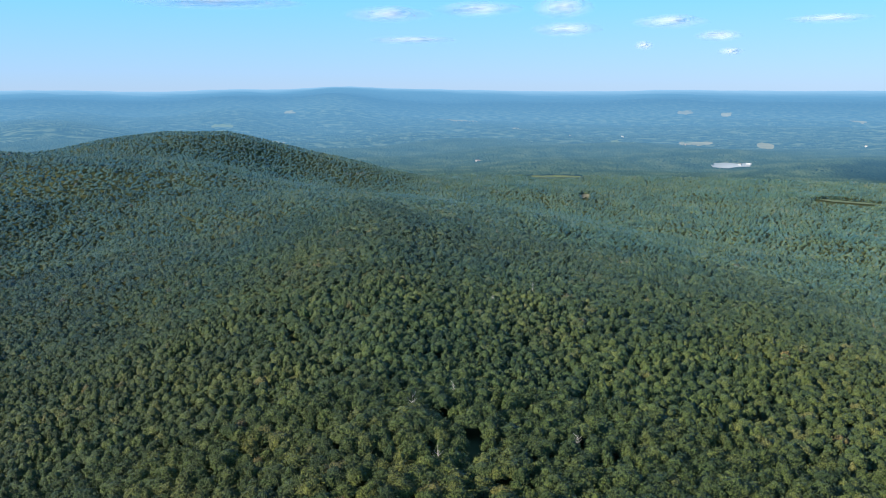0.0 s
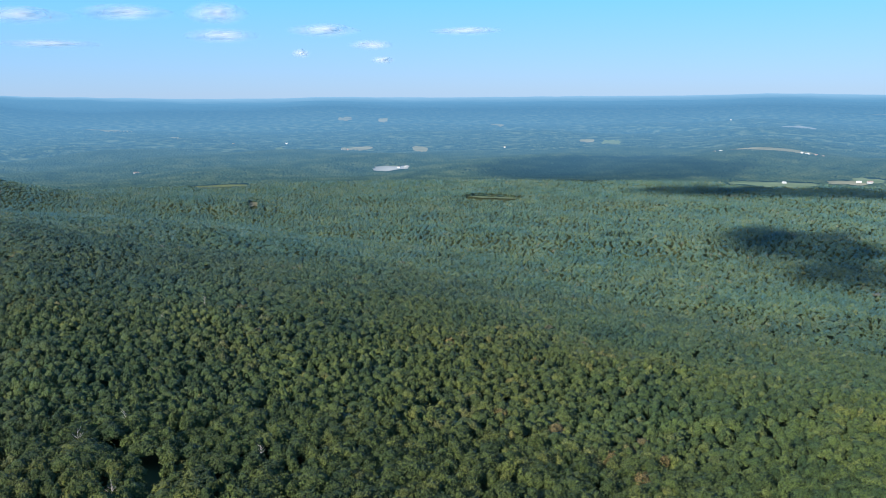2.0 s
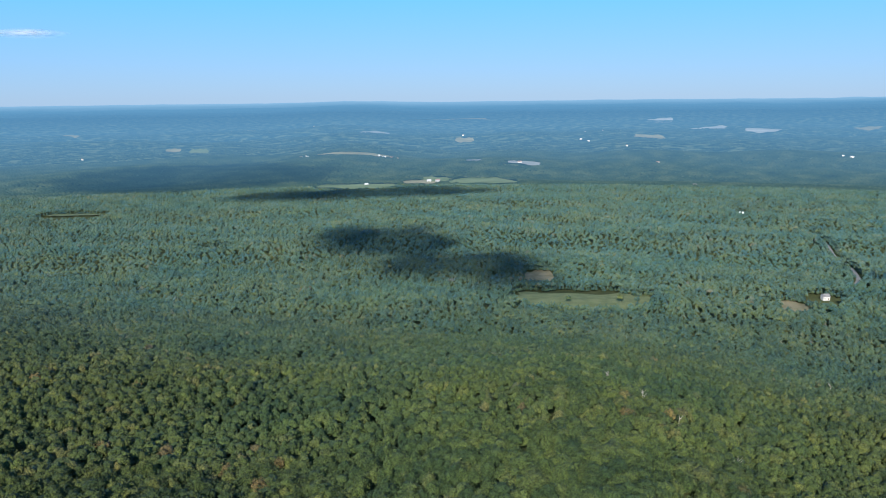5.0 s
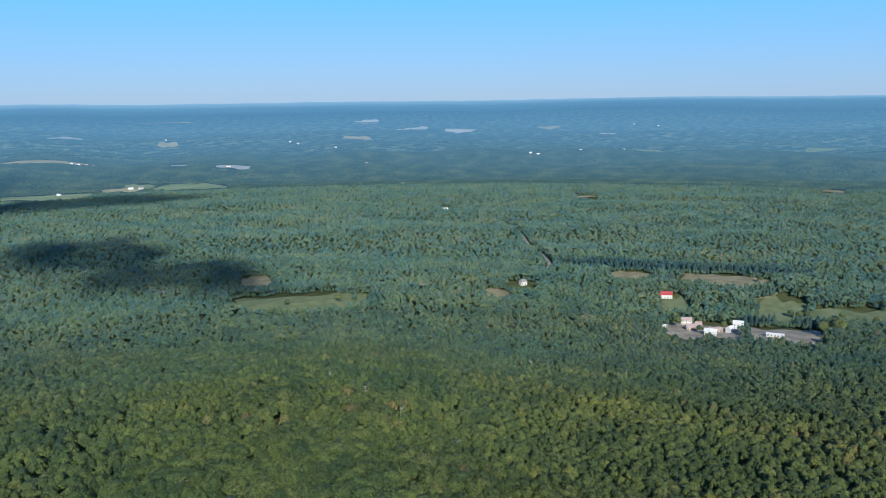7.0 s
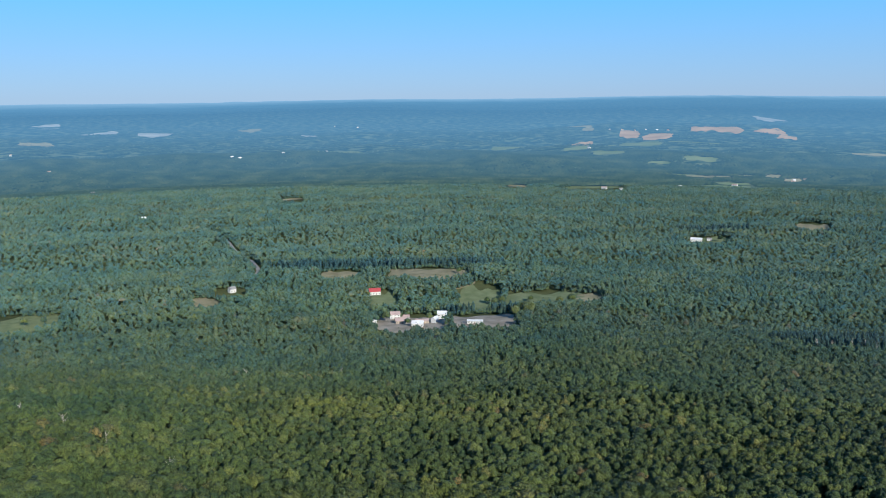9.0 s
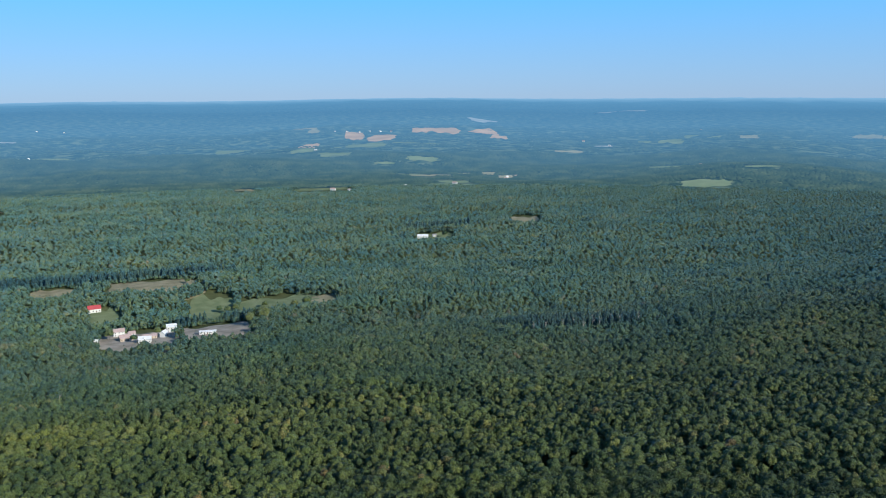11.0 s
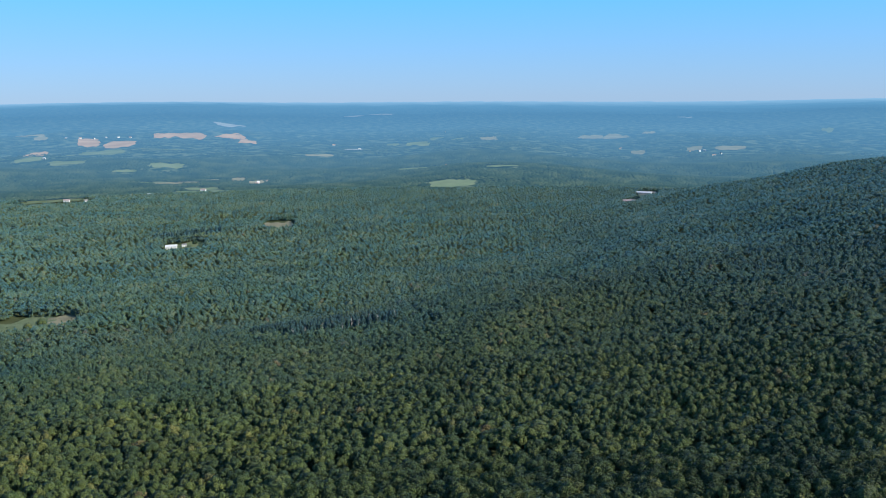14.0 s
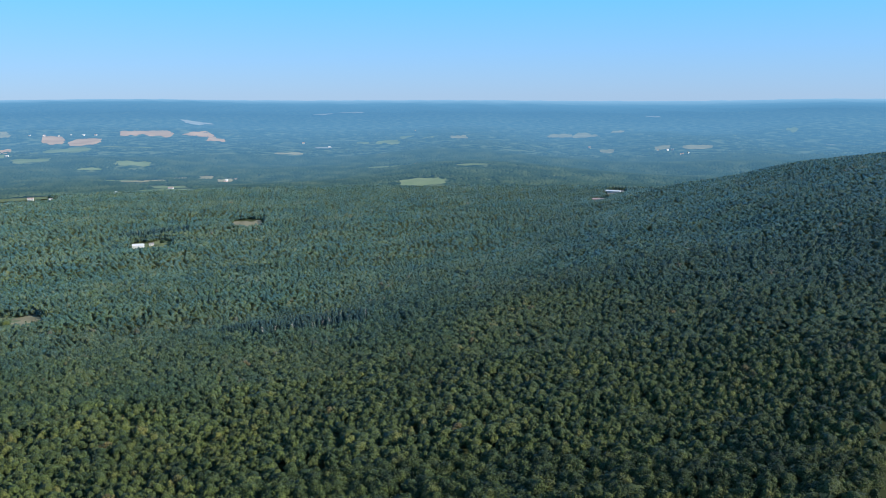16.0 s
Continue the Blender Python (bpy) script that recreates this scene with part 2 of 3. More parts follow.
# far land to the horizon
def distant(name, stops, scale, veiled=1.0):
    """A far backdrop surface; blue haze, growing with distance, is mixed in as emission."""
    m, n, l, b = mat(name, 0.9, 0.0)
    geo = n.new("ShaderNodeNewGeometry")
    nz = noise_node(n, l, scale, 8, "UV")
    rp = ramp(n, stops)
    l.new(nz.outputs[0], rp.inputs[0]); l.new(rp.outputs[0], b.inputs["Base Color"])
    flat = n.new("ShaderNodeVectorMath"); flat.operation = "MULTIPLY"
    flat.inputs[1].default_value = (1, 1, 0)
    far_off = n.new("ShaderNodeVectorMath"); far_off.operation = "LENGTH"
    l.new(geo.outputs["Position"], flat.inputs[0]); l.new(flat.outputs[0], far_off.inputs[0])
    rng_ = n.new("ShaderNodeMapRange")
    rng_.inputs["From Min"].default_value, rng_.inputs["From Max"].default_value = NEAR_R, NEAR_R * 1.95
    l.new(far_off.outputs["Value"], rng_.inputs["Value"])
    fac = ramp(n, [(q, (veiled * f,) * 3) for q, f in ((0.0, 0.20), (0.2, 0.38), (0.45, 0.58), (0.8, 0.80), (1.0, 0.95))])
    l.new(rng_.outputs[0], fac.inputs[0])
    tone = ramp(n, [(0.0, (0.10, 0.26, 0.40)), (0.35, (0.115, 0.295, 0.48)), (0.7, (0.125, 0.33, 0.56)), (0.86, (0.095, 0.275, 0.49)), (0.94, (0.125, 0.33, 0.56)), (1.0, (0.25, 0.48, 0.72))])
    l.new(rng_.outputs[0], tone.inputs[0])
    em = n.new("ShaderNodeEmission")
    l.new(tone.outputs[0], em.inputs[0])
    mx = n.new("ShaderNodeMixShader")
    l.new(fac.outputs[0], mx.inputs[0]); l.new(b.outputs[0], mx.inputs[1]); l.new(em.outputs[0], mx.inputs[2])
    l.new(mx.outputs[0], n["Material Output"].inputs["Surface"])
    return m


WOODS = [(0.41, (0.012, 0.035, 0.03)), (0.50, (0.065, 0.105, 0.055)), (0.58, (0.20, 0.23, 0.12))]
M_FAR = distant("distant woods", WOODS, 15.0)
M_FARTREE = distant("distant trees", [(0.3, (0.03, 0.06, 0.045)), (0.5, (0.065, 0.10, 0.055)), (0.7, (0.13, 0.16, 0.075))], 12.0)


def with_uv(me, X, Y):
    """Maps a mesh by its true places, in kilometres."""
    uv = me.uv_layers.new(name="UVMap")
    li = np.empty(len(me.loops), np.int32)
    me.loops.foreach_get("vertex_index", li)
    uv.data.foreach_set("uv", (np.stack([X, Y], 1)[li] / 1000).astype(np.float32).ravel())
    return me


s = np.linspace(0, 0.95, 100)
X, Y, F = polar_sheet(AROUND, NEAR_R / (1 - s))
x, y, z = place(X, Y)
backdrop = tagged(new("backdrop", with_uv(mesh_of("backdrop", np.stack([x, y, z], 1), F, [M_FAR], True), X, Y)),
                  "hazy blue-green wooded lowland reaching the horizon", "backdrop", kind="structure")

# ---- fields: bearing, distance, width, depth, kind ----
FARM_FIELDS = [(91.4, 958, 85, 107, 4), (86.5, 959, 92, 119, 4), (84.4, 1076, 38, 123, 0), (98.5, 1079, 43, 101, 1), (58.6, 1082, 179, 133, 3), (95.4, 1084, 109, 124, 0), (91.1, 1089, 63, 171, 0), (72.6, 1093, 39, 92, 1), (55.5, 1198, 30, 40, 1), (87.3, 1214, 129, 124, 1), (56.0, 1222, 46, 111, 1), (81.5, 1225, 62, 96, 1), (34.1, 1515, 60, 50, 0), (106.1, 1587, 81, 144, 3), (112.2, 1804, 71, 174, 1), (9.6, 2033, 24, 164, 1), (25.7, 2086, 143, 60, 0), (136.0, 2096, 27, 200, 4)]
VALLEY_FIELDS = [(136.9, 2361, 50, 180, 4), (98.5, 2433, 174, 108, 0), (7.5, 2473, 160, 112, 3), (43.5, 2537, 243, 279, 0), (123.9, 2560, 160, 210, 0), (107.3, 2548, 188, 98, 0), (47.7, 2636, 116, 253, 1), (52.2, 2660, 215, 371, 0), (107.3, 2673, 115, 153, 0), (48.9, 2723, 92, 268, 0), (127.2, 2926, 126, 107, 0), (106.5, 2934, 77, 101, 1), (104.3, 2939, 84, 127, 0), (110.8, 2958, 53, 190, 1), (18.8, 2983, 128, 180, 5), (108.0, 3074, 49, 101, 1), (109.6, 3078, 55, 204, 1), (122.0, 3180, 224, 252, 0), (54.7, 3198, 128, 217, 5)]
OUTER_FIELDS = [(51.4, 3305, 64, 135, 5), (102.6, 3412, 86, 96, 0), (105.2, 3507, 137, 233, 0), (43.5, 3560, 330, 330, 1), (50.0, 3598, 106, 181, 1), (99.3, 3758, 153, 228, 0), (97.2, 3932, 118, 245, 0), (114.9, 4055, 150, 202, 1), (20.7, 4135, 86, 386, 1), (11.4, 4205, 40, 262, 0), (12.8, 4220, 55, 262, 0), (-10.8, 4276, 69, 598, 1), (16.6, 4291, 164, 584, 1), (99.1, 4347, 114, 341, 0), (101.4, 4387, 195, 392, 0), (141.8, 4398, 145, 240, 1), (33.4, 4417, 96, 560, 0), (139.6, 4418, 86, 280, 1), (136.0, 4435, 73, 323, 1)]
FAR_FIELDS = [(104.9, 4450, 253, 248, 0), (31.8, 4562, 76, 332, 1), (97.6, 4646, 114, 512, 2), (121.5, 4686, 119, 586, 3), (119.8, 4793, 78, 425, 0), (124.1, 5003, 74, 309, 0), (126.2, 5012, 108, 362, 1), (102.5, 5085, 198, 740, 2), (50.8, 5095, 108, 398, 1), (150.2, 5171, 182, 334, 5), (5.4, 5214, 143, 407, 1), (-14.4, 5278, 134, 414, 0), (110.3, 5296, 101, 450, 2), (122.8, 5322, 100, 408, 0), (100.6, 5370, 125, 755, 2), (105.0, 5627, 109, 461, 2), (106.5, 5696, 255, 1081, 2), (109.3, 5751, 218, 702, 2), (98.0, 5760, 80, 590, 1)]
HORIZON_FIELDS = [(44.8, 5780, 211, 628, 5), (21.8, 5858, 100, 383, 1), (143.8, 6019, 90, 316, 0), (134.6, 6041, 184, 1057, 1), (132.9, 6057, 169, 815, 1), (97.5, 6063, 168, 434, 1), (147.3, 6420, 78, 699, 0), (25.9, 6485, 103, 566, 1), (136.7, 6495, 97, 571, 1), (0.9, 6548, 335, 1273, 1), (-10.0, 6849, 90, 471, 1), (36.2, 7028, 234, 1091, 1), (18.3, 8092, 86, 742, 1), (15.8, 8131, 133, 948, 1), (109.2, 8570, 277, 930, 5), (49.4, 9855, 1039, 900, 1), (138.9, 11046, 175, 1298, 5), (118.3, 13326, 849, 1700, 5)]
SMALL_FIELDS = [(57.8, 6020, 240, 556, 5), (62.9, 5298, 211, 431, 1), (63.5, 8622, 229, 900, 5), (66.6, 6620, 264, 672, 5), (69.8, 6208, 247, 591, 5), (75.7, 7091, 188, 771, 1), (81.4, 4136, 233, 263, 0), (84.8, 4674, 93, 335, 5), (79.5, 5596, 111, 480, 5), (92.7, 4364, 174, 292, 0), (78.4, 2216, 59, 76, 1), (93.4, 2454, 65, 93, 1), (105.3, 2869, 95, 127, 1), (117.2, 4413, 88, 299, 5), (126.0, 3223, 107, 160, 1)]
MORE_FIELDS = []
FIELDS = FARM_FIELDS + VALLEY_FIELDS + OUTER_FIELDS + FAR_FIELDS + HORIZON_FIELDS + SMALL_FIELDS + MORE_FIELDS
KINDS = [("green pasture", (0.15, 0.185, 0.085), (0.22, 0.25, 0.13)), ("dry tan hay field", (0.24, 0.21, 0.12), (0.36, 0.31, 0.19)), ("ploughed orange-brown field", (0.46, 0.26, 0.13), (0.60, 0.36, 0.20)),
         ("yellow-green meadow", (0.17, 0.20, 0.085), (0.25, 0.27, 0.12)), ("bare brown farmyard ground", (0.26, 0.22, 0.17), (0.42, 0.36, 0.29)), ("pale bare field", (0.30, 0.30, 0.29), (0.42, 0.41, 0.38))]
M_FIELD, M_FARFIELD = [], []
for what, c0, c1 in KINDS:
    m, n_, l_, b_ = mat(what, 0.95, 0.05)
    nz = noise_node(n_, l_, 0.06, 6)
    rp = ramp(n_, [(0.35, c0), (0.65, c1)])
    l_.new(nz.outputs[0], rp.inputs[0]); l_.new(rp.outputs[0], b_.inputs["Base Color"])
    bp = n_.new("ShaderNodeBump"); bp.inputs["Distance"].default_value = 0.4
    l_.new(noise_node(n_, l_, 1.3, 4).outputs[0], bp.inputs["Height"]); l_.new(bp.outputs[0], b_.inputs["Normal"])
    b_.inputs["Sheen Weight"].default_value, b_.inputs["Sheen Tint"].default_value = 0.02, (0.25, 0.65, 1.0, 1)      # faint blue sheen painted over the fields as haze
    M_FIELD.append(m)
    # far fields: base colour brightened to show through their painted haze
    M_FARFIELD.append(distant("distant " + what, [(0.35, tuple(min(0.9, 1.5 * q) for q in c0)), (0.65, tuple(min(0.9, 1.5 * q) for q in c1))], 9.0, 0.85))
CLEARINGS = []                        # (x, y, half along, half across, bearing) of open ground in the true land
frng = random.Random(21)


def field(a, R, wide, deep, kind):
    """An uneven four-sided patch of open ground laid on the land."""
    ax, ay = math.sin(radians(a)), math.cos(radians(a))
    cx, cy = R * ax, R * ay
    corner = [(sx * frng.uniform(0.78, 1.12), sy * frng.uniform(0.72, 1.12)) for sx, sy in ((-1, -1), (1, -1), (1, 1), (-1, 1))]
    ph = [frng.uniform(0, 6.28) for _ in range(4)]
    nu, nv = 17, 5
    X, Y = [], []
    for jv in range(nv):
        for iu in range(nu):
            u, v = iu / (nu - 1), jv / (nv - 1)
            w_ = (corner[0][0] * (1 - u) + corner[1][0] * u) * (1 - v) + (corner[3][0] * (1 - u) + corner[2][0] * u) * v
            d_ = (corner[0][1] * (1 - u) + corner[1][1] * u) * (1 - v) + (corner[3][1] * (1 - u) + corner[2][1] * u) * v
            d_ += (2 * v - 1) * (0.16 * math.sin(5 * u + ph[0]) + 0.14 * math.sin(13 * u + ph[1])) * min(1, 5 * u, 5 - 5 * u) - (2 * v - 1) * 0.35 * (2 * u - 1) ** 6 + 0.22 * math.sin(4 * u + ph[3])
            w_ += (2 * u - 1) * 0.05 * math.sin(6 * v + ph[2])
            w_, d_ = w_ * wide / 2, d_ * deep / 2
            X.append(cx + ax * d_ + ay * w_)
            Y.append(cy + ay * d_ - ax * w_)
    X, Y = np.array(X), np.array(Y)
    i = (np.arange(nv - 1)[:, None] * nu + np.arange(nu - 1)[None, :]).ravel()
    F = np.stack([i, i + 1, i + nu + 1, i + nu], 1)
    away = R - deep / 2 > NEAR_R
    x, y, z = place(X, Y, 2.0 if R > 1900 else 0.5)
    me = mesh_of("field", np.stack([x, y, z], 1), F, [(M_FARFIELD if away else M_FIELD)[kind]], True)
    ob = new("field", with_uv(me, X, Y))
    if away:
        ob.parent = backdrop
    else:
        tagged(ob, KINDS[kind][0] + " enclosed by woods in the valley", "field", "fields in the valley")
    fore = 42 if R > 1900 else 0              # low ground kept open on the near side
    CLEARINGS.append((cx - ax * fore, cy - ay * fore, deep / 2 * 1.04 + fore, wide / 2 * 1.04, a))
    return ob


for a, R, wide, deep, kind in FIELDS:
    near_by = R < 1400 and kind < 3
    field(a, R + (0.07 * deep if near_by else 0), wide, deep * (0.6 if R > 1900 else 0.85 if near_by else 1.0), kind)

# places of far houses (bearing, distance), and the road
FAR_HOUSES = [(39.9, 3520), (40.3, 3500), (45.4, 3430), (45.9, 3440), (46.3, 3410), (44.2, 2560), (48.4, 2640), (49.0, 2650), (19.3, 2985), (19.8, 2990), (99.4, 5650), (100.2, 5700), (101.0, 5650), (101.7, 5720), (102.4, 5680), (103.1, 5640),
              (139.3, 4300), (139.9, 4280), (140.2, 4290), (134.9, 4700), (123.4, 3250), (124.0, 3240), (124.4, 3260), (115.9, 4900), (8.5, 4700), (11.9, 4500), (15.5, 4150), (15.9, 4120), (26.4, 4100), (-6.0, 2600), (-4.2, 2750), (2.4, 3000), (61.5, 4300), (74.5, 3700), (80.6, 4100), (54.5, 3190), (37.9, 5700)]
FAR_HOUSES += [(77.8, 3854), (75.0, 3674), (63.5, 3304), (65.9, 2534), (58.5, 5094), (59.0, 4966), (79.1, 6020), (79.9, 5843), (81.2, 7634), (82.7, 7353), (99.2, 2408), (100.3, 2379), (98.1, 3930), (68.8, 1968), (110.8, 2869), (111.5, 2978), (125.7, 3276), (126.4, 3223), (140.8, 3970), (141.2, 4051), (117.6, 4413), (104.1, 2469), (107.4, 2584), (123.3, 6306), (45.1, 3469), (40.8, 7731), (26.1, 5900), (50.7, 5345), (58.8, 5900), (59.9, 5900)]
ROAD = [(73.0, 1760), (74.0, 1600), (74.8, 1460), (75.6, 1370), (76.0, 1300), (75.7, 1245)]
for a, R in FAR_HOUSES:
    CLEARINGS.append((R * math.sin(radians(a)), R * math.cos(radians(a)), 34, 14, a))
for a, R, ha in ((74.2, 1150, 36), (105.4, 1580, 46), (136.6, 2275, 85), (135.7, 2035, 85)):
    CLEARINGS.append((R * math.sin(radians(a)), R * math.cos(radians(a)), ha, 26, a))
for a, R, ha, hb, turn in ((1.9, 300, 38, 3.2, 2), (0.2, 346, 14, 3.5, -20), (-2.4, 388, 4.5, 10, 0), (-3.2, 470, 4, 9, 0), (3.0, 420, 4, 8, 0)):      # gaps along the crest
    CLEARINGS.append((R * math.sin(radians(a)), R * math.cos(radians(a)), ha, hb, a + turn))
for (a0, r0), (a1, r1) in zip(ROAD[:-1], ROAD[1:]):
    for q in np.linspace(0, 1, 8, endpoint=False):
        a, R = a0 + q * (a1 - a0), r0 + q * (r1 - r0)
        CLEARINGS.append((R * math.sin(radians(a)), R * math.cos(radians(a)), 16, 7, a))

# ---- woods ----
def lobed_template(rng, size, height, lobes, sides, rings, leaves=0, leaf=0.5, peak=0.85):
    """A crown of overlapping rounded lobes, one of them on top, with loose leaf clumps on them. The base is at z 0."""
    vs, fs = [], []
    spin = rng.uniform(0, 6.28)
    for q in range(lobes):
        if q == 0 or lobes == 1:
            lx, ly, lz, lr = 0, 0, height * 0.76, size * (0.34 if lobes > 1 else 0.52)
        else:
            a = spin + 6.283 * (q + rng.uniform(-0.3, 0.3)) / (lobes - 1)
            d = size * rng.uniform(0.24, 0.34)
            lx, ly, lz, lr = d * math.cos(a), d * math.sin(a), height * rng.uniform(0.54, 0.74), size * rng.uniform(0.21, 0.31)
        base = len(vs)
        for k, (rr, zz) in enumerate(rings):
            for i in range(sides):
                a = 6.283 * (i + 0.5 * k + rng.uniform(-0.2, 0.2)) / sides
                j = rng.uniform(0.82, 1.18)
                vs.append((lx + lr * rr * j * math.cos(a), ly + lr * rr * j * math.sin(a), lz + lr * zz * rng.uniform(0.8, 1.2)))
        vs.append((lx + rng.uniform(-0.2, 0.2) * lr, ly + rng.uniform(-0.2, 0.2) * lr, lz + lr * peak * rng.uniform(0.88, 1.12)))
        for k in range(len(rings) - 1):
            for i in range(sides):
                c, d = base + k * sides + i, base + k * sides + (i + 1) % sides
                fs += [[c, d, c + sides], [d, d + sides, c + sides]]
        top = base + (len(rings) - 1) * sides
        fs += [[top + i, top + (i + 1) % sides, len(vs) - 1] for i in range(sides)]
        for i in range(leaves):
            u = Vector((rng.gauss(0, 1), rng.gauss(0, 1), rng.gauss(0.5, 0.8))).normalized()
            c = Vector((lx, ly, lz)) + u * lr * rng.uniform(0.92, 1.25)
            nrm = (u + Vector((rng.gauss(0, 0.5), rng.gauss(0, 0.5), rng.gauss(0.1, 0.5)))).normalized()
            side = nrm.orthogonal().normalized()
            side.rotate(Matrix.Rotation(rng.uniform(0, 6.28), 3, nrm))
            up, k = nrm.cross(side), leaf * rng.uniform(0.7, 1.3)
            j = len(vs)
            vs += [tuple(c + side * k), tuple(c - side * k * 0.6 + up * k * 0.8), tuple(c - side * k * 0.5 - up * k * 0.8)]
            fs.append([j, j + 1, j + 2])
    return np.array(vs), np.array(fs)


def scatter(r0, r1, step, a0=-30.0, a1=155.0, seed=1):
    """Tree places on a shaken polar grid, an even number to each area."""
    rng = np.random.RandomState(seed)
    pts = []
    r = r0
    while r < r1:
        n = int(math.radians(a1 - a0) * r / step)
        a = np.radians(a0 + (np.arange(n) + rng.uniform(0, 1)) * (a1 - a0) / n) + rng.uniform(-0.42, 0.42, n) * step / r
        q = r + rng.uniform(-0.45, 0.45, n) * step
        pts.append(np.stack([q * np.sin(a), q * np.cos(a)], 1))
        r += step * 0.93
    return np.concatenate(pts)


def edge_distance(p):
    """How far each place lies outside the nearest open ground, about, with a ragged edge."""
    best = np.full(len(p), 1e6)
    ragged = 0.35 * waves(p[:, 0], p[:, 1], 34, 17)
    for cx, cy, ha, hb, ang in CLEARINGS:
        c, s_ = math.cos(radians(ang)), math.sin(radians(ang))
        dx, dy = p[:, 0] - cx, p[:, 1] - cy
        u, w = dx * s_ + dy * c, dx * c - dy * s_
        f = np.abs(u / ha) ** 3 + np.abs(w / hb) ** 3
        best = np.minimum(best, (np.cbrt(f) - np.cbrt(1 + ragged)) * min(ha, hb))
    return best


def open_ground(p):
    return p[edge_distance(p) > 0]


def woods(name, templates, pts, scale, seed, material, label, tall=1.0, uneven=0.055):
    """Many crowns in one mesh, each turned, sized and tinted on its own."""
    rng = np.random.RandomState(seed)
    which = rng.randint(0, len(templates), len(pts))
    V, Fc, T = [], [], []
    base = 0
    for w, (tv, tf) in enumerate(templates):
        p = pts[which == w]
        if not len(p):
            continue
        n = len(p)
        x, y, z = place(p[:, 0], p[:, 1])
        a, s = rng.uniform(0, 6.283, n), scale * np.exp(rng.normal(0, 0.20, n)) * shrink(p[:, 0], p[:, 1]) * (1 + 0.16 * waves(p[:, 0], p[:, 1], 75, 23))
        hs = scale * shrink(p[:, 0], p[:, 1]) * tall * rng.normal(1.0, uneven, n) * (1 + 0.25 * fade(60, 15, z))     # taller on the deep valley soil
        c, sn = np.cos(a) * s, np.sin(a) * s
        vx = tv[None, :, 0] * c[:, None] - tv[None, :, 1] * sn[:, None] + x[:, None]
        vy = tv[None, :, 0] * sn[:, None] + tv[None, :, 1] * c[:, None] + y[:, None]
        vz = tv[None, :, 2] * hs[:, None] + z[:, None]
        V.append(np.stack([vx, vy, vz], 2).reshape(-1, 3))
        Fc.append((tf[None] + (np.arange(n) * len(tv))[:, None, None]).reshape(-1, 3) + base)
        T.append(np.repeat(np.clip(rng.beta(2.3, 2.6, n) + 0.10 * waves(p[:, 0], p[:, 1], 160, 9), 0, 1), len(tv)))
        base += n * len(tv)
    V, Fc, T = np.concatenate(V), np.concatenate(Fc), np.concatenate(T)
    me = mesh_of(name, V, Fc, [material], True)
    at = me.attributes.new("tint", "FLOAT", "POINT")
    at.data.foreach_set("value", T.astype(np.float32))
    out = np.hypot(V[:, 0], V[:, 1])                # distance from the eye, along which the painted haze sheen thickens
    at = me.attributes.new("haze_sheen", "FLOAT", "POINT")
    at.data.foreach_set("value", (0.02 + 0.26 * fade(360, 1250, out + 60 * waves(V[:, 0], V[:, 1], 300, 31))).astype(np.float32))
    return tagged(new(name, me), label, "trees", kind="stuff")


def part(name, bm, material, parent, label=""):
    me = bpy.data.meshes.new(name)
    bm.to_mesh(me)
    bm.free()
    me.materials.append(material)
    ob = new(name, me)
    ob.parent = parent
    return tagged(ob, label)


PINES = [(115.5, 870, 75, 38), (106.5, 1710, 75, 22), (84.5, 1280, 190, 22), (91, 1010, 60, 12)]   # bearing, distance, half width, half depth


def pine_stand(p):
    inside = np.zeros(len(p), bool)
    for a, R, w, d in PINES:
        ax, ay = math.sin(radians(a)), math.cos(radians(a))
        u, v = p[:, 0] * ax + p[:, 1] * ay - R, p[:, 0] * ay - p[:, 1] * ax
        inside |= (u / d) ** 2 + (v / w) ** 2 < 1
    return inside


def pine_template(rng, size, height):
    """A far conifer: three narrowing tiers of boughs."""
    vs, fs = [], []
    for rr, z0, z1 in ((0.5, 0.28, 0.62), (0.40, 0.5, 0.82), (0.26, 0.70, 1.0)):
        base = len(vs)
        for i in range(6):
            a = 6.283 * (i + rng.uniform(-0.25, 0.25)) / 6
            q = rng.uniform(0.8, 1.2)
            vs.append((rr * size * q * math.cos(a), rr * size * q * math.sin(a), height * z0 * rng.uniform(0.94, 1.06)))
        vs.append((rng.uniform(-0.2, 0.2), rng.uniform(-0.2, 0.2), height * z1))
        fs += [[base + i, base + (i + 1) % 6, base + 6] for i in range(6)]
    return np.array(vs), np.array(fs)


rng = random.Random(4)
TWO = [(1.0, -0.45), (0.74, 0.42)]
close = [lobed_template(rng, 7.8, 11.5, 8, 5, TWO, 27, 0.56) for _ in range(12)]
near = [lobed_template(rng, 7.9, 11.5, 5, 4, TWO, 6, 0.85) for _ in range(12)]
mid = [lobed_template(rng, 8.0, 11, 4, 5, [(1.0, -0.5)], 1, 1.0, 0.5) for _ in range(12)]
outer = [lobed_template(rng, 8.2, 11, 3, 5, [(1.0, -0.5)], 1, 1.0, 0.5) for _ in range(12)]
far = [lobed_template(rng, 9.6, 11, 2, 5, [(1.0, -0.5)], 0, 0.5, 0.45) for _ in range(12)]
distant_crowns = [lobed_template(rng, 9.4, 10, 1, 5, [(1.0, -0.7)], 0, 0.5, 0.35) for _ in range(6)]
thicket = [lobed_template(rng, 6.0, 7.0, 2, 5, [(1.0, -1.7)], 1, 0.9, 0.6) for _ in range(8)]
pines = [pine_template(rng, 6.8, 13) for _ in range(5)]

